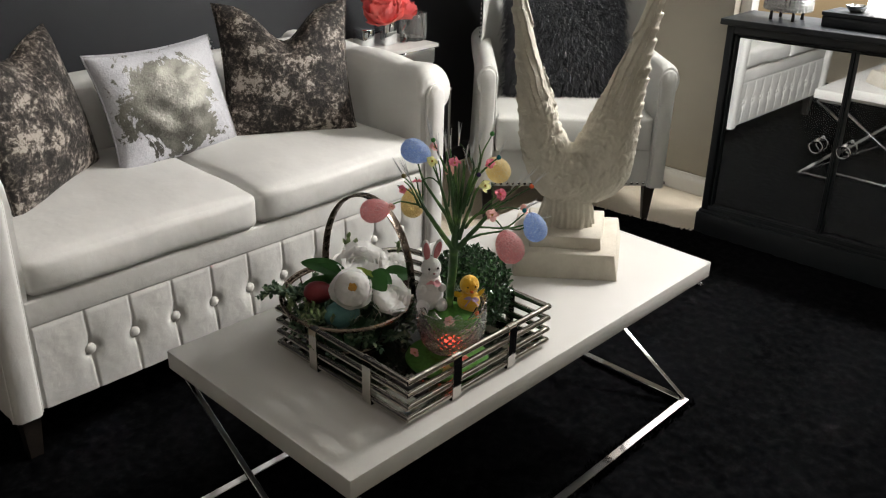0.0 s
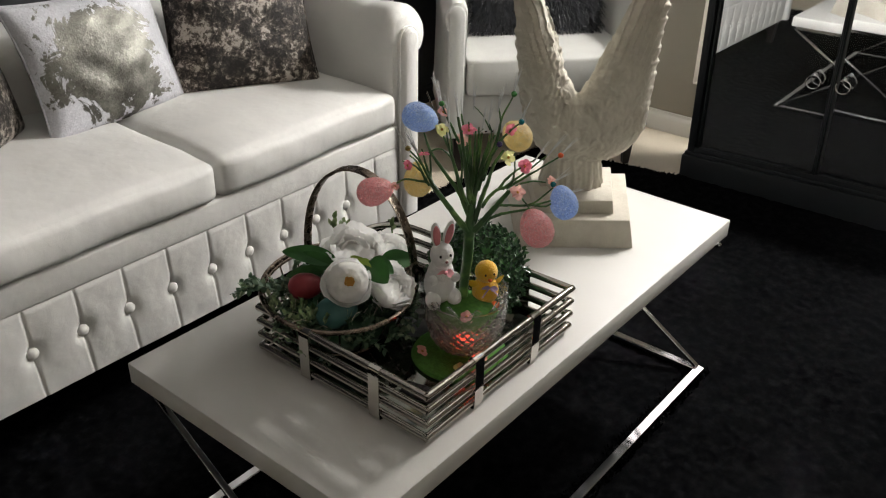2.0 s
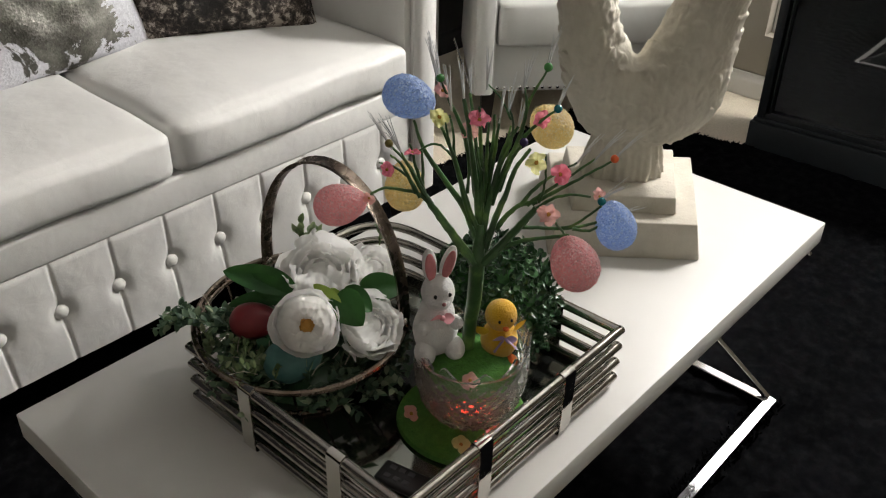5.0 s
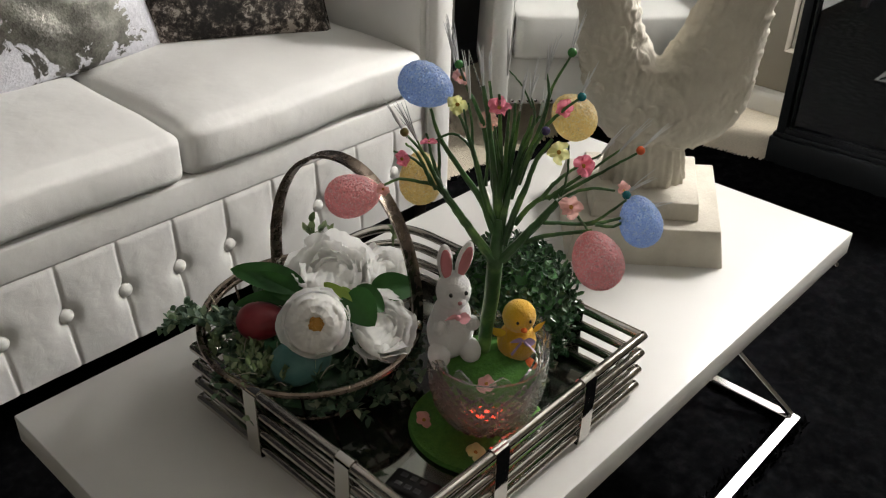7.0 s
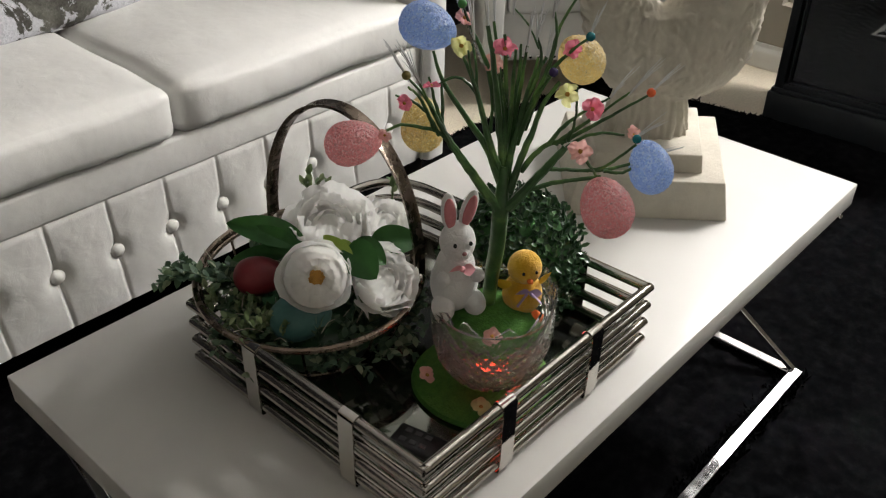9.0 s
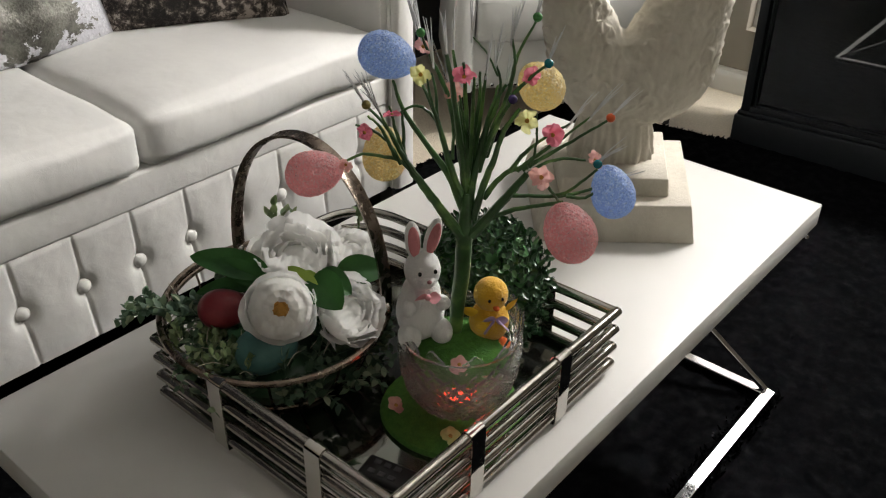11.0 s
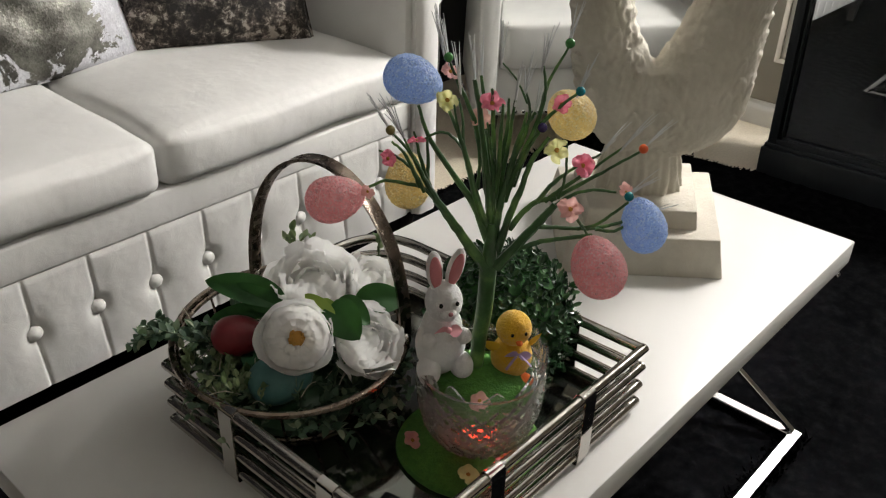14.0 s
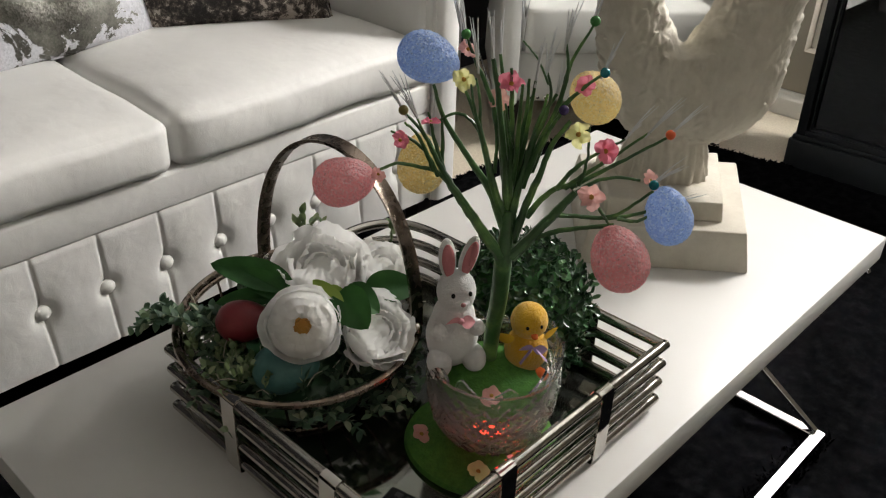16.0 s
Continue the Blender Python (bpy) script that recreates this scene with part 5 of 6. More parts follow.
for _ in range(60):
    a, r = rnd.uniform(0, 6.283), 0.115 * rnd.random() ** 0.4
    p = Vector((BC.x + r * math.cos(a), BC.y + r * math.sin(a), rnd.uniform(0.485, 0.505)))
    d = Vector((rnd.uniform(-1, 1), rnd.uniform(-1, 1), rnd.uniform(-0.2, 0.5))) * 0.03
    tube(bm, glide([p, p + d * 0.5 + Vector((0, 0, 0.005)), p + d], 4), 0.0006, 4)
tagged(part("straw", bm, straw, fill), kind="stuff")

# ---- boxwood ball ----
box_c = Vector((0.487, 0.194, 0.505))
topiary = thing("boxwood_ball", "dense dark green boxwood topiary ball", "topiary")
bm = bmesh.new()
ball(bm, scaled(*box_c, 0.074, 0.074, 0.074), 20, 14)
part("core", bm, felt_dark, topiary)
rnd = random.Random(8)
verts, faces = [], []
for _ in range(3500):
    z = rnd.uniform(-1, 1)
    a = rnd.uniform(0, 6.283)
    n = Vector(((1 - z * z) ** 0.5 * math.cos(a), (1 - z * z) ** 0.5 * math.sin(a), z))
    lump = 1 + 0.07 * noise.noise(n * 4)
    p = box_c + n * (rnd.uniform(0.072, 0.0885) * lump)
    d = (n * rnd.uniform(0.2, 1.1) + Vector((rnd.uniform(-1, 1), rnd.uniform(-1, 1), rnd.uniform(-0.6, 1.0)))).normalized()
    s = d.cross(n + Vector((0.01, 0.02, 0.03))).normalized()
    nn = s.cross(d)
    ln, w = rnd.uniform(0.008, 0.013), rnd.uniform(0.003, 0.0045)
    k = len(verts)
    verts.extend([p, p + d * ln * 0.35 + s * w * 0.9, p + d * ln * 0.75 + s * w * 0.8 - nn * 0.001, p + d * ln - nn * 0.002, p + d * ln * 0.75 - s * w * 0.8 - nn * 0.001, p + d * ln * 0.35 - s * w * 0.9, p + d * ln * 0.55 - nn * 0.002])
    faces.extend([(k, k + 1, k + 6), (k + 1, k + 2, k + 6), (k + 2, k + 3, k + 6), (k + 3, k + 4, k + 6), (k + 4, k + 5, k + 6), (k + 5, k, k + 6)])
me = bpy.data.meshes.new("leaves")
me.from_pydata([tuple(v) for v in verts], [], faces)
me.materials.append(leaf_box)
o = new("leaves", me)
o.parent = topiary
tagged(o, kind="stuff")

# ---- easter egg tree ----
AX = Vector((0.358, 0.118, 0.0))
tree = thing("easter_egg_tree", "green easter tree with beaded pastel eggs in cut glass", "decoration")
DISC = Vector((0.368, 0.134, 0.0))
bm = bmesh.new()
lathe(bm, [(0.079, TZ + 0.0095), (0.082, TZ + 0.014), (0.08, TZ + 0.019), (0.06, TZ + 0.022), (0.036, TZ + 0.028), (0.03, 0.4515)], 48, lambda a, i: 1 + 0.015 * math.sin(a * 3 + 1))
part("base", bm, felt_mid, tree, "round green felt base").matrix_basis = pose(DISC.x, DISC.y, 0)
CUP = [(0.03, 0.452), (0.046, 0.46), (0.057, 0.478), (0.0628, 0.501), (0.065, 0.525), (0.0655, 0.547)]


def cup_at(u, v):
    """A thick round cup, cut all over with crossing leaf-shaped facets."""
    a = 2 * math.pi * u
    inner = v > 0.5
    w = (1 - v) * 2 if inner else v * 2
    s = w * (len(CUP) - 1)
    k = min(int(s), len(CUP) - 2)
    t = s - k
    r = CUP[k][0] * (1 - t) + CUP[k + 1][0] * t
    z = CUP[k][1] * (1 - t) + CUP[k + 1][1] * t
    if inner:
        r -= 0.005
        z += 0.003 * (1 - w)
    else:
        wx = 0.5 * noise.noise(Vector((math.cos(a) * 3, math.sin(a) * 3, z * 40)))
        wz = 0.5 * noise.noise(Vector((math.cos(a) * 3, math.sin(a) * 3, z * 40 + 7)))
        d = min(abs(math.sin(a * 11 + z * 190 + wx)), abs(math.sin(a * 11 - z * 190 + wz)), 0.25 + abs(math.sin(z * 120 + a * 3 + wx * 2)))
        r += (0.0042 * (1 - min(1.0, d * 1.5)) ** 1.4 - 0.0012) * min(1, w * 5) * (1 - w ** 10)
    return Vector((AX.x + r * math.cos(a), AX.y + r * math.sin(a), z))


bm = bmesh.new()
rows = sheet(bm, cup_at, 340, 110, close_u=True)
bm.faces.new([r[0] for r in rows])
bm.faces.new([r[-1] for r in rows][::-1])
cup = part("cup", bm, cut_glass, tree, "crackled clear cut glass cup", angle=35)
rnd = random.Random(5)
for deg, high, wide in ((-128, 0.012, 11), (-95, 0.02, 13), (-74, 0.024, 11), (-56, 0.026, 12), (-40, 0.018, 10), (-24, 0.024, 12), (-6, 0.016, 11), (14, 0.02, 13), (38, 0.016, 12), (62, 0.018, 13), (165, 0.012, 12), (-165, 0.014, 10)):
    bm = bmesh.new()
    tip = rnd.uniform(0.25, 0.75)

    def shard_at(u, v, off):
        a = radians(deg + wide * (2 * u - 1) * (1 - 0.25 * v))
        top = high * (1 - abs(u - tip) / max(tip, 1 - tip) * 0.75)
        r = 0.0632 - off + 0.004 * v * high / 0.03
        return Vector((AX.x + r * math.cos(a), AX.y + r * math.sin(a), 0.5475 + top * v + 0.0008 * noise.noise(Vector((u * 6, v * 5, deg)))))
    o = sheet(bm, lambda u, v: shard_at(u, v, 0.0), 8, 5)
    q = sheet(bm, lambda u, v: shard_at(u, v, 0.0028), 8, 5)
    for i in range(8):
        bm.faces.new((o[i][5], o[i + 1][5], q[i + 1][5], q[i][5]))
        bm.faces.new((o[i][0], q[i][0], q[i + 1][0], o[i + 1][0]))
    for i in range(5):
        bm.faces.new((o[0][i], o[0][i + 1], q[0][i + 1], q[0][i]))
        bm.faces.new((o[8][i], q[8][i], q[8][i + 1], o[8][i + 1]))
    part("shard", bm, cut_glass, tree, "pointed clear glass shard on the rim", angle=25)
bm = bmesh.new()
lathe(bm, [(0.048, 0.506), (0.055, 0.515), (0.05, 0.528), (0.03, 0.538), (0.008, 0.542)], 36, lambda a, i: 1 + 0.04 * math.sin(a * 5 + i))
part("grass_mound", bm, felt_mid, tree, "green felt mound").matrix_basis = pose(AX.x, AX.y, 0)
bm = bmesh.new()
ball(bm, scaled(AX.x - 0.012, AX.y - 0.012, 0.484, 0.012, 0.012, 0.011), 16, 10)
part("light", bm, led, tree, "small glowing red light")
bm = bmesh.new()
trunk_pts = glide([(0.3585, 0.1255, 0.536), (0.357, 0.122, 0.58), (0.354, 0.1155, 0.62), (0.354, 0.114, 0.665), (0.366, 0.122, 0.705)], 16)
tube(bm, trunk_pts, [0.007 + 0.0013 * math.sin(min(1, i / 12) * math.pi * 0.5) - 0.004 * max(0, (i - 12) / 4) for i in range(17)], 14)
part("trunk", bm, stem_green, tree, "green wrapped trunk")

bend = random.Random(27)


def limb(r0, r1, *points):
    """A paper-wrapped wire that tapers from r0 to r1 through its points."""
    n = 5 * (len(points) - 1)
    line = glide(points, n)
    for i in range(1, n):
        line[i] += Vector((bend.uniform(-1, 1), bend.uniform(-1, 1), bend.uniform(-1, 1))) * 0.0004
    bm = bmesh.new()
    tube(bm, line, [(r0 + (r1 - r0) * (i / n) ** 0.8) * bend.uniform(0.93, 1.07) for i in range(n + 1)], 8)
    return part("branch", bm, stem_green, tree)


# low spray over the basket
limb(0.0056, 0.0036, (0.350, 0.114, 0.667), (0.342, 0.134, 0.693), (0.335, 0.148, 0.713), (0.329, 0.161, 0.731))
limb(0.0022, 0.0013, (0.329, 0.160, 0.730), (0.321, 0.170, 0.742), (0.307, 0.181, 0.748), (0.292, 0.191, 0.752), (0.276, 0.197, 0.748))
limb(0.0034, 0.0012, (0.329, 0.160, 0.730), (0.323, 0.171, 0.751), (0.317, 0.182, 0.774), (0.305, 0.196, 0.795))
limb(0.0022, 0.001, (0.321, 0.168, 0.739), (0.313, 0.174, 0.760), (0.301, 0.182, 0.775), (0.284, 0.189, 0.785))
limb(0.0022, 0.0011, (0.318, 0.171, 0.744), (0.309, 0.174, 0.767), (0.301, 0.176, 0.782), (0.291, 0.180, 0.794))
limb(0.0022, 0.001, (0.328, 0.168, 0.742), (0.327, 0.178, 0.764), (0.328, 0.185, 0.779), (0.328, 0.189, 0.790))
limb(0.0021, 0.0012, (0.329, 0.172, 0.747), (0.334, 0.176, 0.765), (0.337, 0.181, 0.782))
limb(0.0018, 0.0009, (0.324, 0.174, 0.754), (0.311, 0.173, 0.775), (0.293, 0.171, 0.805))
# upright spray above the trunk
limb(0.0044, 0.0014, (0.361, 0.121, 0.688), (0.358, 0.139, 0.722), (0.348, 0.164, 0.757), (0.340, 0.182, 0.784), (0.339, 0.194, 0.811))
limb(0.0018, 0.0011, (0.355, 0.147, 0.767), (0.356, 0.157, 0.778), (0.352, 0.168, 0.787), (0.344, 0.177, 0.787), (0.334, 0.183, 0.781))
limb(0.0048, 0.0012, (0.364, 0.124, 0.695), (0.358, 0.135, 0.727), (0.354, 0.144, 0.761), (0.349, 0.152, 0.791), (0.341, 0.162, 0.820))
limb(0.0036, 0.0012, (0.371, 0.129, 0.709), (0.373, 0.141, 0.755), (0.371, 0.155, 0.800), (0.365, 0.167, 0.828), (0.360, 0.178, 0.853))
limb(0.0022, 0.001, (0.359, 0.144, 0.749), (0.356, 0.152, 0.776), (0.357, 0.156, 0.801), (0.356, 0.161, 0.822))
limb(0.002, 0.0009, (0.357, 0.154, 0.776), (0.344, 0.151, 0.802), (0.333, 0.146, 0.826))
limb(0.002, 0.001, (0.363, 0.139, 0.738), (0.369, 0.144, 0.764), (0.373, 0.153, 0.795))
limb(0.0044, 0.0019, (0.368, 0.125, 0.700), (0.369, 0.132, 0.742), (0.368, 0.139, 0.779), (0.367, 0.146, 0.817), (0.365, 0.151, 0.840))
limb(0.0036, 0.0014, (0.372, 0.127, 0.706), (0.378, 0.137, 0.746), (0.384, 0.148, 0.787), (0.389, 0.163, 0.835))
limb(0.0036, 0.0014, (0.370, 0.126, 0.713), (0.372, 0.129, 0.763), (0.371, 0.132, 0.805), (0.369, 0.134, 0.835))
limb(0.0032, 0.0012, (0.375, 0.129, 0.712), (0.370, 0.122, 0.756), (0.361, 0.115, 0.802), (0.355, 0.110, 0.831))
limb(0.0032, 0.0012, (0.375, 0.128, 0.712), (0.381, 0.128, 0.755), (0.386, 0.127, 0.797), (0.387, 0.128, 0.823))
limb(0.003, 0.0012, (0.377, 0.128, 0.714), (0.378, 0.121, 0.764), (0.377, 0.116, 0.803), (0.375, 0.112, 0.829))
limb(0.0022, 0.001, (0.370, 0.128, 0.764), (0.358, 0.123, 0.785), (0.340, 0.114, 0.817))
# spray that leans over the boxwood
limb(0.0044, 0.0014, (0.366, 0.118, 0.690), (0.374, 0.120, 0.723), (0.384, 0.119, 0.759), (0.393, 0.116, 0.790), (0.403, 0.109, 0.811))
limb(0.003, 0.001, (0.377, 0.120, 0.726), (0.386, 0.116, 0.769), (0.392, 0.111, 0.792), (0.395, 0.110, 0.815), (0.392, 0.114, 0.833))
limb(0.0032, 0.0011, (0.379, 0.119, 0.726), (0.385, 0.109, 0.771), (0.390, 0.099, 0.804), (0.392, 0.093, 0.836), (0.387, 0.094, 0.862))
limb(0.0034, 0.0011, (0.384, 0.118, 0.740), (0.393, 0.109, 0.775), (0.400, 0.103, 0.807), (0.405, 0.099, 0.842), (0.413, 0.087, 0.875))
limb(0.003, 0.0012, (0.386, 0.116, 0.740), (0.398, 0.109, 0.784), (0.406, 0.101, 0.804), (0.415, 0.089, 0.820), (0.422, 0.078, 0.833))
limb(0.0028, 0.0012, (0.381, 0.118, 0.737), (0.380, 0.103, 0.775), (0.379, 0.091, 0.798), (0.379, 0.084, 0.810))
limb(0.0026, 0.0011, (0.381, 0.122, 0.735), (0.394, 0.123, 0.767), (0.400, 0.122, 0.783), (0.409, 0.123, 0.805))
limb(0.0011, 0.0007, (0.389, 0.109, 0.823), (0.386, 0.116, 0.838), (0.381, 0.123, 0.850), (0.375, 0.130, 0.859))
limb(0.0046, 0.0018, (0.364, 0.112, 0.681), (0.374, 0.110, 0.710), (0.386, 0.106, 0.742), (0.395, 0.103, 0.768), (0.406, 0.094, 0.790))
limb(0.0015, 0.001, (0.399, 0.073, 0.738), (0.401, 0.070, 0.756), (0.402, 0.070, 0.777), (0.400, 0.071, 0.794))
# low spray with the hanging eggs
limb(0.0034, 0.0022, (0.376, 0.109, 0.701), (0.384, 0.102, 0.717), (0.394, 0.092, 0.730), (0.402, 0.077, 0.736))
limb(0.0026, 0.0011, (0.392, 0.091, 0.730), (0.407, 0.085, 0.747), (0.422, 0.075, 0.760), (0.441, 0.059, 0.774))
limb(0.0026, 0.0011, (0.397, 0.086, 0.731), (0.408, 0.072, 0.748), (0.419, 0.057, 0.764), (0.435, 0.033, 0.791))
limb(0.0026, 0.0011, (0.401, 0.083, 0.732), (0.417, 0.066, 0.747), (0.436, 0.046, 0.765), (0.455, 0.025, 0.784))
limb(0.0022, 0.0012, (0.399, 0.078, 0.727), (0.414, 0.068, 0.738), (0.428, 0.055, 0.743), (0.441, 0.038, 0.742))
limb(0.0062, 0.0032, (0.356, 0.108, 0.667), (0.371, 0.098, 0.687), (0.388, 0.086, 0.711), (0.401, 0.077, 0.730))
limb(0.0024, 0.0015, (0.391, 0.088, 0.706), (0.407, 0.071, 0.705), (0.429, 0.048, 0.705), (0.458, 0.024, 0.713))
limb(0.002, 0.0012, (0.416, 0.059, 0.705), (0.422, 0.045, 0.712), (0.428, 0.032, 0.726), (0.434, 0.020, 0.741))
limb(0.002, 0.0012, (0.427, 0.047, 0.705), (0.439, 0.033, 0.704), (0.453, 0.025, 0.711))
limb(0.0028, 0.0018, (0.370, 0.100, 0.683), (0.383, 0.082, 0.694), (0.395, 0.062, 0.702), (0.408, 0.038, 0.710))
limb(0.0016, 0.0012, (0.375, 0.043, 0.744), (0.392, 0.042, 0.726), (0.405, 0.042, 0.711))


def hung_egg(p, d, r, material, label):
    """An egg whose narrow end points along d."""
    bm = bmesh.new()
    ball(bm, scaled(0, 0, 0, r, r, r * 1.3), 84, 56, lambda q: egg_shape(q) * (1 + 0.012 * noise.noise(q * 9) + bend.uniform(-0.018, 0.018)))
    o = part("egg", bm, material, tree, label, angle=1)
    o.matrix_basis = frame_at(p, d)
    return o


hung_egg((0.347, 0.208, 0.829), (0.62, -0.5, -0.35), 0.0217, glit_blue, "blue beaded egg")
hung_egg((0.463, 0.017, 0.707), (-0.1, 0.35, 0.9), 0.0212, glit_blue, "blue beaded egg")
hung_egg((0.257, 0.219, 0.736), (0.62, -0.72, 0.25), 0.0212, glit_pink, "pink beaded egg")
hung_egg((0.403, 0.025, 0.684), (-0.3, 0.3, 0.9), 0.0248, glit_pink, "pink beaded egg")
hung_egg((0.33, 0.198, 0.737), (0.1, 0.1, 0.95), 0.0212, glit_yellow, "yellow beaded egg")
hung_egg((0.453, 0.104, 0.797), (-0.55, 0.1, 0.6), 0.0217, glit_yellow, "yellow beaded egg")


def bloom(p, r, material, seed, parent=None, d=(-0.6, -0.5, 0.5), heart=True, name="flower", ruffle=0.34):
    """A small fabric flower of five petals round a yellow heart."""
    rnd = random.Random(seed)
    bm = bmesh.new()
    for k in range(5):
        m = pose(0, 0, 0, 0, 0, 72 * k + rnd.uniform(-9, 9)) @ pose(0, 0, 0, rnd.uniform(-12, 12), -rnd.uniform(5, 50), 0)
        wide = r * rnd.uniform(0.8, 1.15)

        def at(u, v):
            e = 2 * u - 1
            w = wide * (0.25 + 0.75 * math.sin(math.pi * min(0.58, v * 0.6)))
            return m @ Vector((r * (v - 0.3 * e * e * v * v), e * w / 2, 0.22 * r * e * e * v + 0.1 * r * v - 0.28 * r * v ** 3 + ruffle * r * v * noise.noise(Vector((e * 2.5, v * 2, seed + k * 3.1)))))
        sheet(bm, at, 8, 6)
    o = part(name, bm, material, parent or tree, angle=80)
    dd = Vector(d) + Vector((rnd.uniform(-0.6, 0.6), rnd.uniform(-0.6, 0.6), rnd.uniform(-0.4, 0.4)))
    o.matrix_basis = frame_at(p, dd)
    if heart:
        bm = bmesh.new()
        ball(bm, scaled(0, 0, 0.0012, r * 0.2, r * 0.2, r * 0.16), 8, 6)
        part("flower_heart", bm, petal_heart, o)
    return o


for i, (p, r, m) in enumerate((((0.36, 0.176, 0.842), 0.0105, bloom_pale), ((0.343, 0.162, 0.824), 0.0125, bloom_yellow), ((0.369, 0.133, 0.821), 0.0135, bloom_pink), ((0.378, 0.152, 0.799), 0.012, bloom_pale),
                               ((0.418, 0.092, 0.819), 0.0115, bloom_pink), ((0.376, 0.064, 0.796), 0.013, bloom_yellow), ((0.409, 0.058, 0.773), 0.013, bloom_pink), ((0.446, 0.032, 0.742), 0.0115, bloom_pale),
                               ((0.37, 0.041, 0.75), 0.0135, bloom_pale), ((0.286, 0.181, 0.779), 0.0095, bloom_pink), ((0.318, 0.176, 0.787), 0.0095, bloom_pink), ((0.274, 0.193, 0.747), 0.008, bloom_pale))):
    bloom(p, r * 0.9, m, i + 40)
for p, c in (((0.36, 0.178, 0.855), "green"), ((0.414, 0.087, 0.877), "green"), ((0.423, 0.077, 0.834), "teal"), ((0.433, 0.02, 0.747), "teal"), ((0.456, 0.025, 0.785), "orange"), ((0.378, 0.083, 0.811), "purple"), ((0.305, 0.196, 0.796), "olive")):
    bm = bmesh.new()
    ball(bm, scaled(*p, 0.0044, 0.0044, 0.0044), 14, 10)
    part("berry", bm, BERRY[c], tree, "glossy " + c + " berry")
rnd = random.Random(33)
for tip in [(0.359, 0.184, 0.861), (0.360, 0.178, 0.853), (0.365, 0.151, 0.841), (0.390, 0.163, 0.836), (0.392, 0.114, 0.833), (0.387, 0.094, 0.862), (0.414, 0.088, 0.876), (0.423, 0.078, 0.834), (0.403, 0.109, 0.811), (0.375, 0.112, 0.829), (0.375, 0.130, 0.859), (0.456, 0.025, 0.785), (0.435, 0.033, 0.791), (0.437, 0.022, 0.747), (0.458, 0.024, 0.713), (0.305, 0.196, 0.795), (0.293, 0.171, 0.805), (0.441, 0.059, 0.774), (0.361, 0.164, 0.830)]:
    bm = bmesh.new()
    tip = Vector(tip)
    out = (tip - Vector((0.352, 0.112, 0.64))).normalized()
    for k in range(rnd.randint(6, 10)):
        d = (out + Vector((rnd.uniform(-1, 1), rnd.uniform(-1, 1), rnd.uniform(-0.6, 1))) * 0.2 * rnd.random()).normalized()
        ln = rnd.uniform(0.014, 0.046)
        tube(bm, [tip - out * 0.006, tip + d * ln * 0.5, tip + d * ln + Vector((0, 0, -0.09 * ln))], [0.0009, 0.0006, 0.00025], 4)
    part("fibre_tip", bm, fibre, tree, "fine clear fibres")
for i, (x, y, m) in enumerate(((0.3195, 0.1775, bloom_pale), (0.3225, 0.099, bloom_yellow), (0.368, 0.090, petal_coral), (0.415, 0.19, bloom_pale))):
    bloom((x, y, TZ + 0.0245), 0.0125, m, i + 70, d=(-0.15, -0.15, 2.4), name="felt_flower", ruffle=0.05)
bloom((0.322, 0.09, 0.536), 0.011, bloom_pale, 91, d=(-1.0, -1.0, 1.2), name="felt_flower", ruffle=0.05)
bm = bmesh.new()
for _ in range(160):
    a, r = rnd.uniform(-1.9, 0.6), rnd.uniform(0.03, 0.07)
    p = Vector((DISC.x + r * math.cos(a), DISC.y + r * math.sin(a), TZ + 0.018))
    leaf(bm, Matrix.Translation(p) @ pose(0, 0, 0, 0, -rnd.uniform(35, 80), rnd.uniform(0, 360)), rnd.uniform(0.008, 0.016), 0.0022, 0.1, 0.3, 2, 3)
tagged(part("felt_grass", bm, felt_green, tree, angle=80), kind="stuff")


# ---- plush toys ----
def plush(bm, x, y, z, sx, sy, sz, rx=0, ry=0, rz=0, mi=0, seg=20):
    ball(bm, scaled(x, y, z, sx, sy, sz, rx, ry, rz), seg, seg * 2 // 3, None, mi)


# faces along -y of its own frame
bm = bmesh.new()
plush(bm, 0, 0.004, 0.030, 0.027, 0.024, 0.034)
plush(bm, 0, 0.002, 0.05, 0.022, 0.02, 0.026)
plush(bm, 0, -0.002, 0.083, 0.0195, 0.019, 0.0215)
plush(bm, 0, -0.016, 0.078, 0.0095, 0.0085, 0.0075)
for s in (-1, 1):
    plush(bm, s * 0.018, -0.013, 0.012, 0.0125, 0.016, 0.0135)
    plush(bm, s * 0.0185, -0.012, 0.046, 0.0075, 0.012, 0.0085, -25, 0, s * 25)
    ex, et = (0.0118, 17) if s > 0 else (-0.0098, -6)
    plush(bm, ex, 0.0, 0.117, 0.0088, 0.005, 0.0215, 0, et, 0)
    plush(bm, ex, -0.0034, 0.1165, 0.0064, 0.003, 0.0175, 0, et, 0, 1)
    plush(bm, s * 0.0085, -0.0185, 0.0885, 0.0021, 0.0023, 0.0024, 0, 0, 0, 2, 10)
    leaf(bm, pose(0, -0.0205, 0.0605, 90 * 0, 0, 0) @ pose(0, 0, 0, 60, s * 10, 0 if s > 0 else 180), 0.0165, 0.013, 0.3, 0.2, 3, 4, 3)
plush(bm, 0, -0.0245, 0.0815, 0.0026, 0.002, 0.0022, 0, 0, 0, 4, 10)
plush(bm, 0, -0.0205, 0.061, 0.0035, 0.003, 0.003, 0, 0, 0, 3, 10)
bunny = part("toy_rabbit", bm, [plush_white, plush_pink, bead_black, ribbon_pink, nose_pink], angle=80)
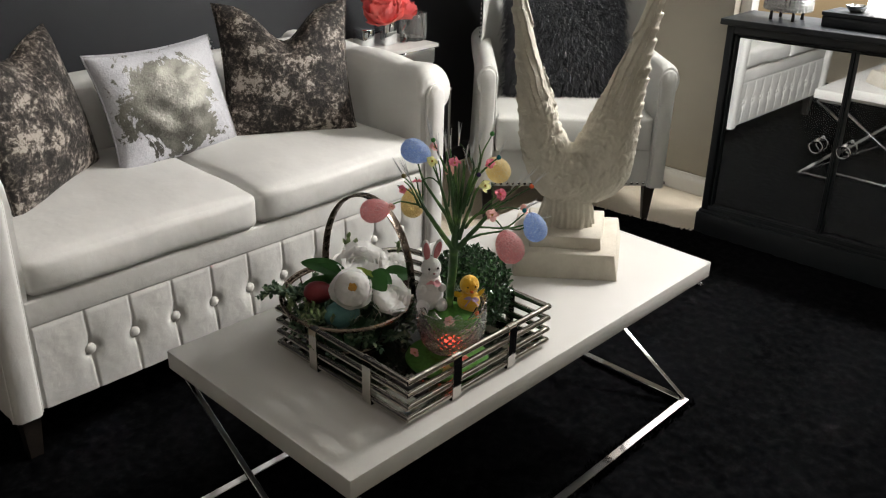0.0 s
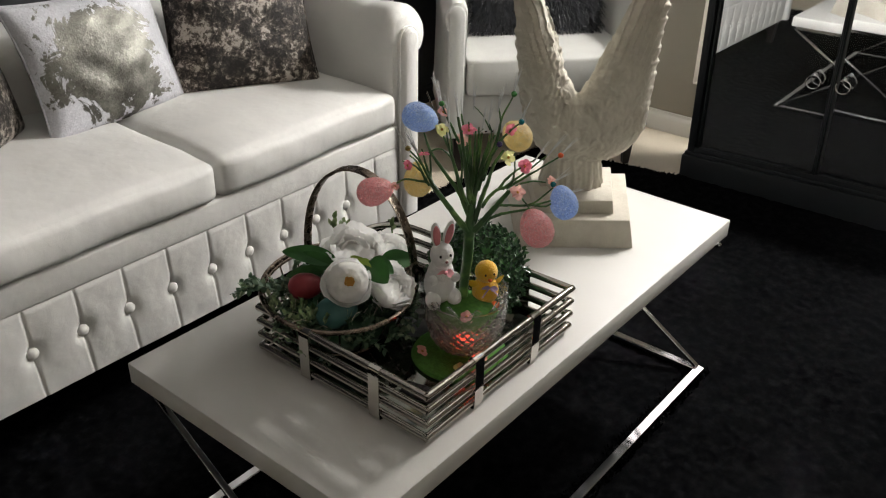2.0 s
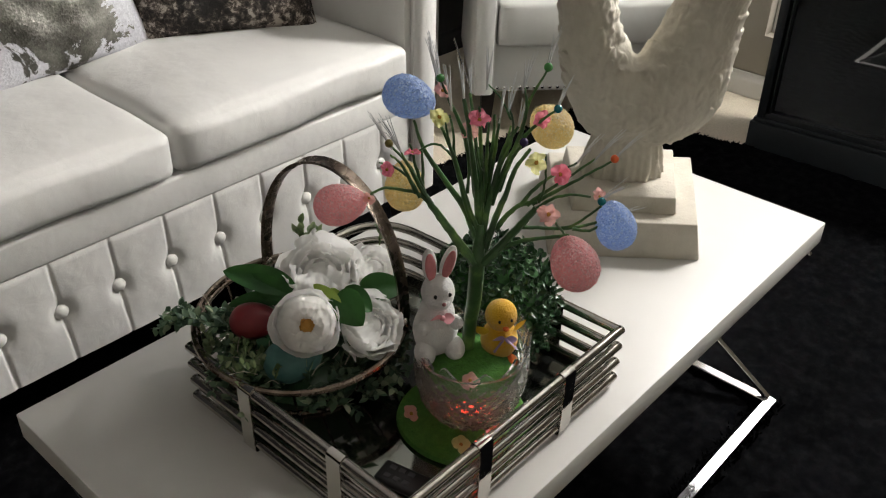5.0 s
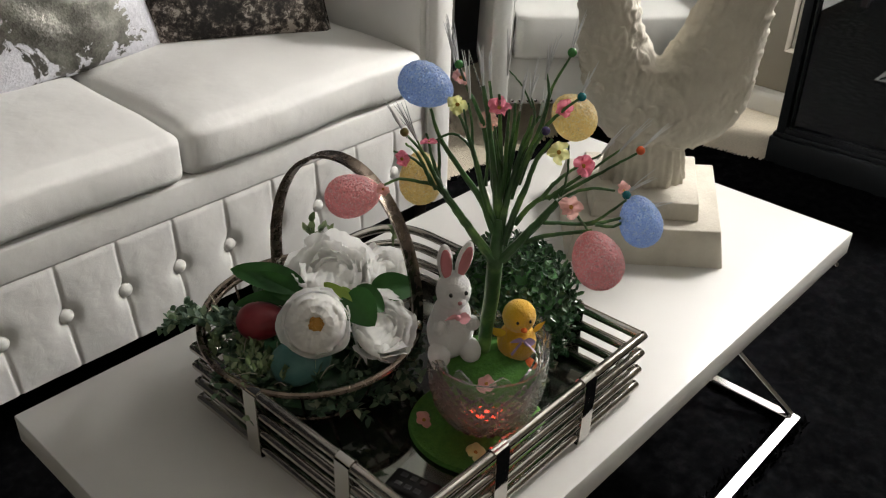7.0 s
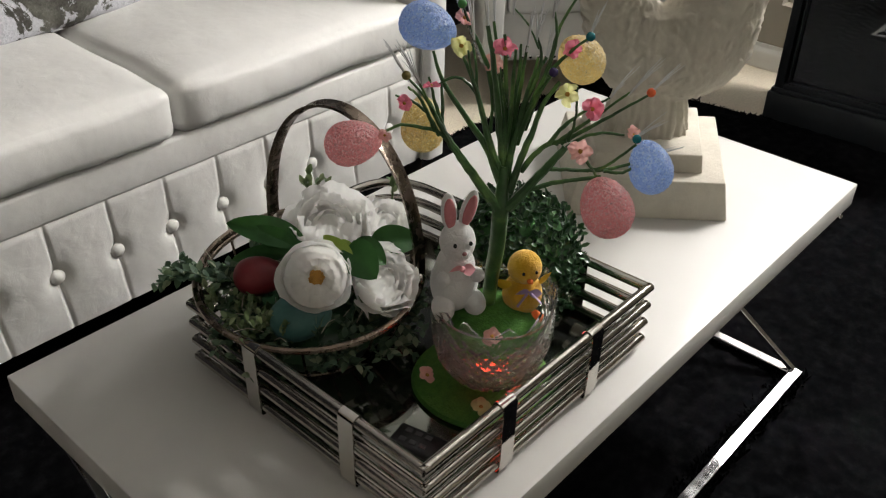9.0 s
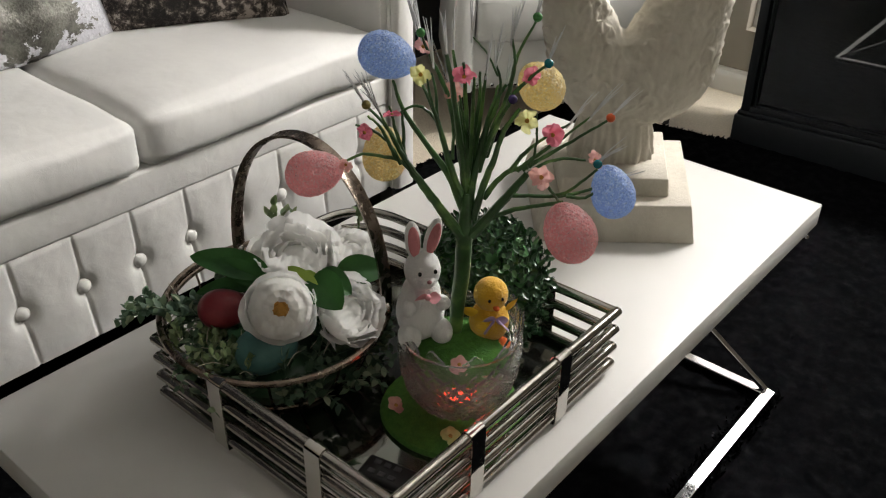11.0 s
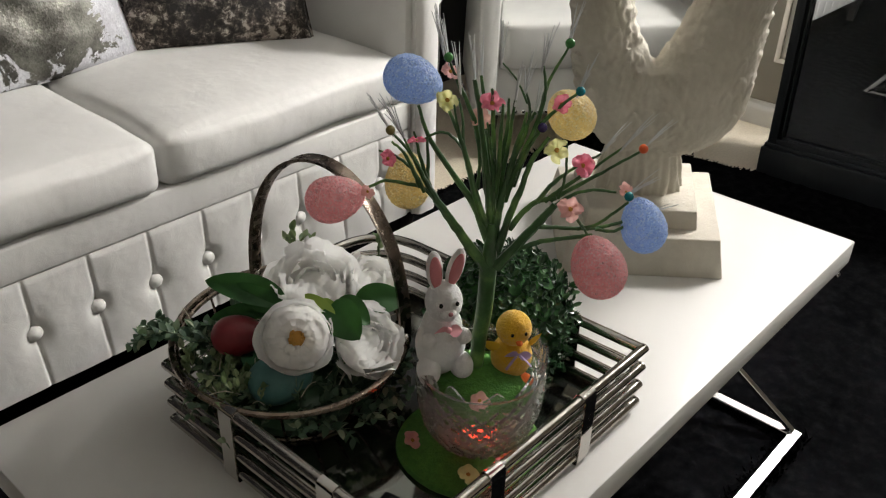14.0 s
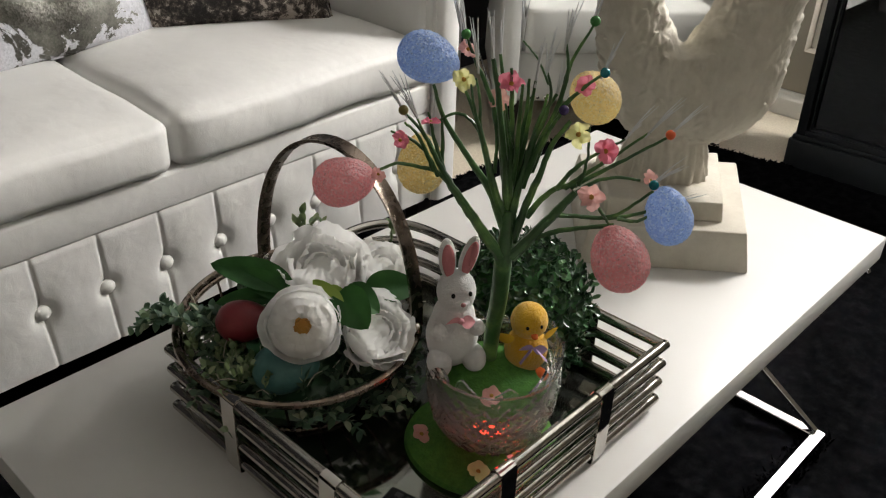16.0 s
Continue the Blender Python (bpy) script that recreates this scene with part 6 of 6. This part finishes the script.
bunny.matrix_basis = scaled(0.3345, 0.1525, 0.534, 0.97, 1.0, 1.04, 0, 0, -30)
tagged(bunny, "white plush rabbit toy with pink ears and pink bow", "toy")
bm = bmesh.new()
plush(bm, 0, 0, 0.021, 0.0195, 0.019, 0.022)
plush(bm, 0, -0.001, 0.052, 0.0165, 0.0165, 0.0165)
for s in (-1, 1):
    plush(bm, s * 0.0062, -0.0158, 0.0545, 0.0016, 0.0016, 0.0018, 0, 0, 0, 2, 8)
    leaf(bm, pose(s * 0.0145, -0.004, 0.031, 0, -34, 0 if s > 0 else 180) @ pose(0, 0, 0, -60 * s, 0, 0), 0.017, 0.015, 0.2, -0.2, 4, 6, 1)
    leaf(bm, pose(0, -0.0185, 0.034, 0, 0, 0) @ pose(0, 0, 0, 70, s * 14, 0 if s > 0 else 180), 0.015, 0.009, 0.3, 0.2, 3, 4, 4)
    plush(bm, s * 0.009, -0.014, 0.003, 0.0075, 0.0095, 0.0032, 0, 0, 0, 3, 10)
    tube(bm, [(s * 0.002, -0.019, 0.034), (s * 0.012, -0.0215, 0.022)], 0.0016, 5, 0.4, mi=4)
plush(bm, 0, -0.0178, 0.047, 0.0032, 0.0038, 0.0018, 15, 0, 0, 3, 10)
chick = part("toy_chick", bm, [plush_yellow, felt_yellow, bead_black, felt_orange, ribbon_lilac], angle=80)
chick.matrix_basis = scaled(0.389, 0.1037, 0.525, 1.12, 1.12, 1.13, 0, 0, -34)
tagged(chick, "yellow plush chick toy with lilac ribbon", "toy")

# ---- side table between sofa and armchair ----
side = thing("side_table", "mirrored two-tier side table with slim chrome legs", "side table")
bm = bmesh.new()
box(bm, 1.3, 1.70, 1.45, 1.72, 0.618, 0.632, 0.002)
part("tabletop", bm, lacquer, side, "white glass top")
bm = bmesh.new()
box(bm, 1.31, 1.69, 1.46, 1.71, 0.56, 0.6175, 0.002)
part("drawer", bm, mirror, side, "mirrored drawer front")
bm = bmesh.new()
box(bm, 1.3, 1.74, 1.41, 1.72, 0.452, 0.462, 0.002)
part("shelf", bm, lacquer, side)
for x, y in ((1.305, 1.42), (1.732, 1.42), (1.305, 1.712), (1.732, 1.712)):
    bm = bmesh.new()
    box(bm, x - 0.006, x + 0.006, y - 0.006, y + 0.006, FLOOR, 0.452, 0.001)
    part("leg", bm, chrome, side)
for x, y in ((1.32, 1.47), (1.68, 1.47), (1.32, 1.7), (1.68, 1.7)):
    bm = bmesh.new()
    box(bm, x - 0.006, x + 0.006, y - 0.006, y + 0.006, 0.462, 0.56, 0.001)
    part("post", bm, chrome, side)
vase = thing("flower_vase", "square mirrored vase with coral flowers", "vase", pose(1.535, 1.565, 0.632))
bm = bmesh.new()
box(bm, -0.03, 0.03, -0.03, 0.03, 0, 0.1, 0.002)
part("vase_body", bm, mirror, vase)
bm = bmesh.new()
box(bm, -0.034, 0.034, -0.034, 0.034, 0.1, 0.106, 0.001)
part("vase_rim", bm, chrome, vase)
for i, (x, y, z, dx, dy) in enumerate(((1.49, 1.53, 0.77, -0.4, -0.4), (1.535, 1.56, 0.79, 0.05, -0.35), (1.585, 1.55, 0.775, 0.5, -0.3), (1.54, 1.6, 0.8, 0.1, 0.4))):
    peony("coral silk peony in the mirrored vase", (x, y, z), (dx, dy, 0.8), 0.055, 50 + i, OPEN, petal_coral, False, "coral flowers in the vase")
cube = thing("mirrored_box", "small mirrored cube candle block", "box", pose(1.44, 1.58, 0.632))
bm = bmesh.new()
box(bm, -0.028, 0.028, -0.028, 0.028, 0, 0.065, 0.002)
part("block", bm, mirror, cube)
votive = thing("candle_holder", "clear faceted crystal candle holder", "candle holder", pose(1.672, 1.56, 0.632) @ Matrix.Diagonal((1.25, 1.25, 1.1, 1)))
bm = bmesh.new()
rows = lathe(bm, [(0.034, 0), (0.04, 0.004), (0.042, 0.045), (0.04, 0.09), (0.036, 0.09), (0.034, 0.012)], 24, lambda a, i: 1 + 0.05 * math.cos(a * 12))
part("glass", bm, cut_glass, votive, angle=20)
swirl = thing("chrome_ornament", "curved polished chrome ornament", "ornament", pose(1.6, 1.535, 0.632))
bm = bmesh.new()
tube(bm, glide([(0, 0, 0.004), (0.012, 0, 0.02), (-0.004, 0, 0.045), (0.01, 0, 0.07), (-0.006, 0, 0.095)], 24), [0.006 - 0.00015 * i for i in range(25)], 8)
ball(bm, scaled(0, 0, 0.004, 0.014, 0.014, 0.0045), 14, 8)
part("body", bm, chrome, swirl)

# ---- on the cabinet ----
CT = CZ + 0.022
bowl = thing("crystal_bowl", "crystal beaded bowl on dark feet", "bowl", pose(2.359, 0.422, CT))
bm = bmesh.new()
lathe(bm, [(0.05, 0.03), (0.062, 0.034), (0.07, 0.05), (0.074, 0.1), (0.071, 0.1), (0.067, 0.052), (0.05, 0.037)], 28)
part("liner", bm, chrome, bowl)
bm = bmesh.new()
ball(bm, Matrix.Diagonal((0.0058, 0.0058, 0.0058, 1)), 10, 8)
bead = part("crystal_bead", bm, cut_glass, bowl, "round clear crystal bead")
first_bead = True
for row in range(6):
    for k in range(36):
        a = 2 * math.pi * k / 36
        m = pose(0.077 * math.cos(a), 0.077 * math.sin(a), 0.04 + row * 0.0114)
        if first_bead:
            bead.matrix_basis, first_bead = m, False
        else:
            share(bead, bowl, m)
for k in range(4):
    a = math.pi / 4 + k * math.pi / 2
    bm = bmesh.new()
    tube(bm, [(0.055 * math.cos(a), 0.055 * math.sin(a), 0), (0.055 * math.cos(a), 0.055 * math.sin(a), 0.034)], [0.006, 0.005], 10)
    part("foot", bm, dark_wood, bowl)
case = thing("lacquer_box", "low black lacquered box on the cabinet", "box", pose(2.379, 0.072, CT + 0.008, -1.3, 1.1, 0))
bm = bmesh.new()
box(bm, -0.07, 0.07, -0.21, 0.21, 0, 0.036, 0.003)
part("body", bm, black_lacquer, case)
bm = bmesh.new()
box(bm, -0.073, 0.073, -0.213, 0.213, 0.0365, 0.05, 0.003)
part("lid", bm, black_lacquer, case)
dish = thing("chrome_dish", "small round polished dish on the black box", "dish", pose(2.369, 0.197, CT + 0.0555, -1.3, 1.1, 0))
bm = bmesh.new()
lathe(bm, [(0.02, 0), (0.024, 0.004), (0.034, 0.016), (0.036, 0.022), (0.033, 0.022), (0.02, 0.008), (0.002, 0.006)], 28)
part("body", bm, chrome, dish)
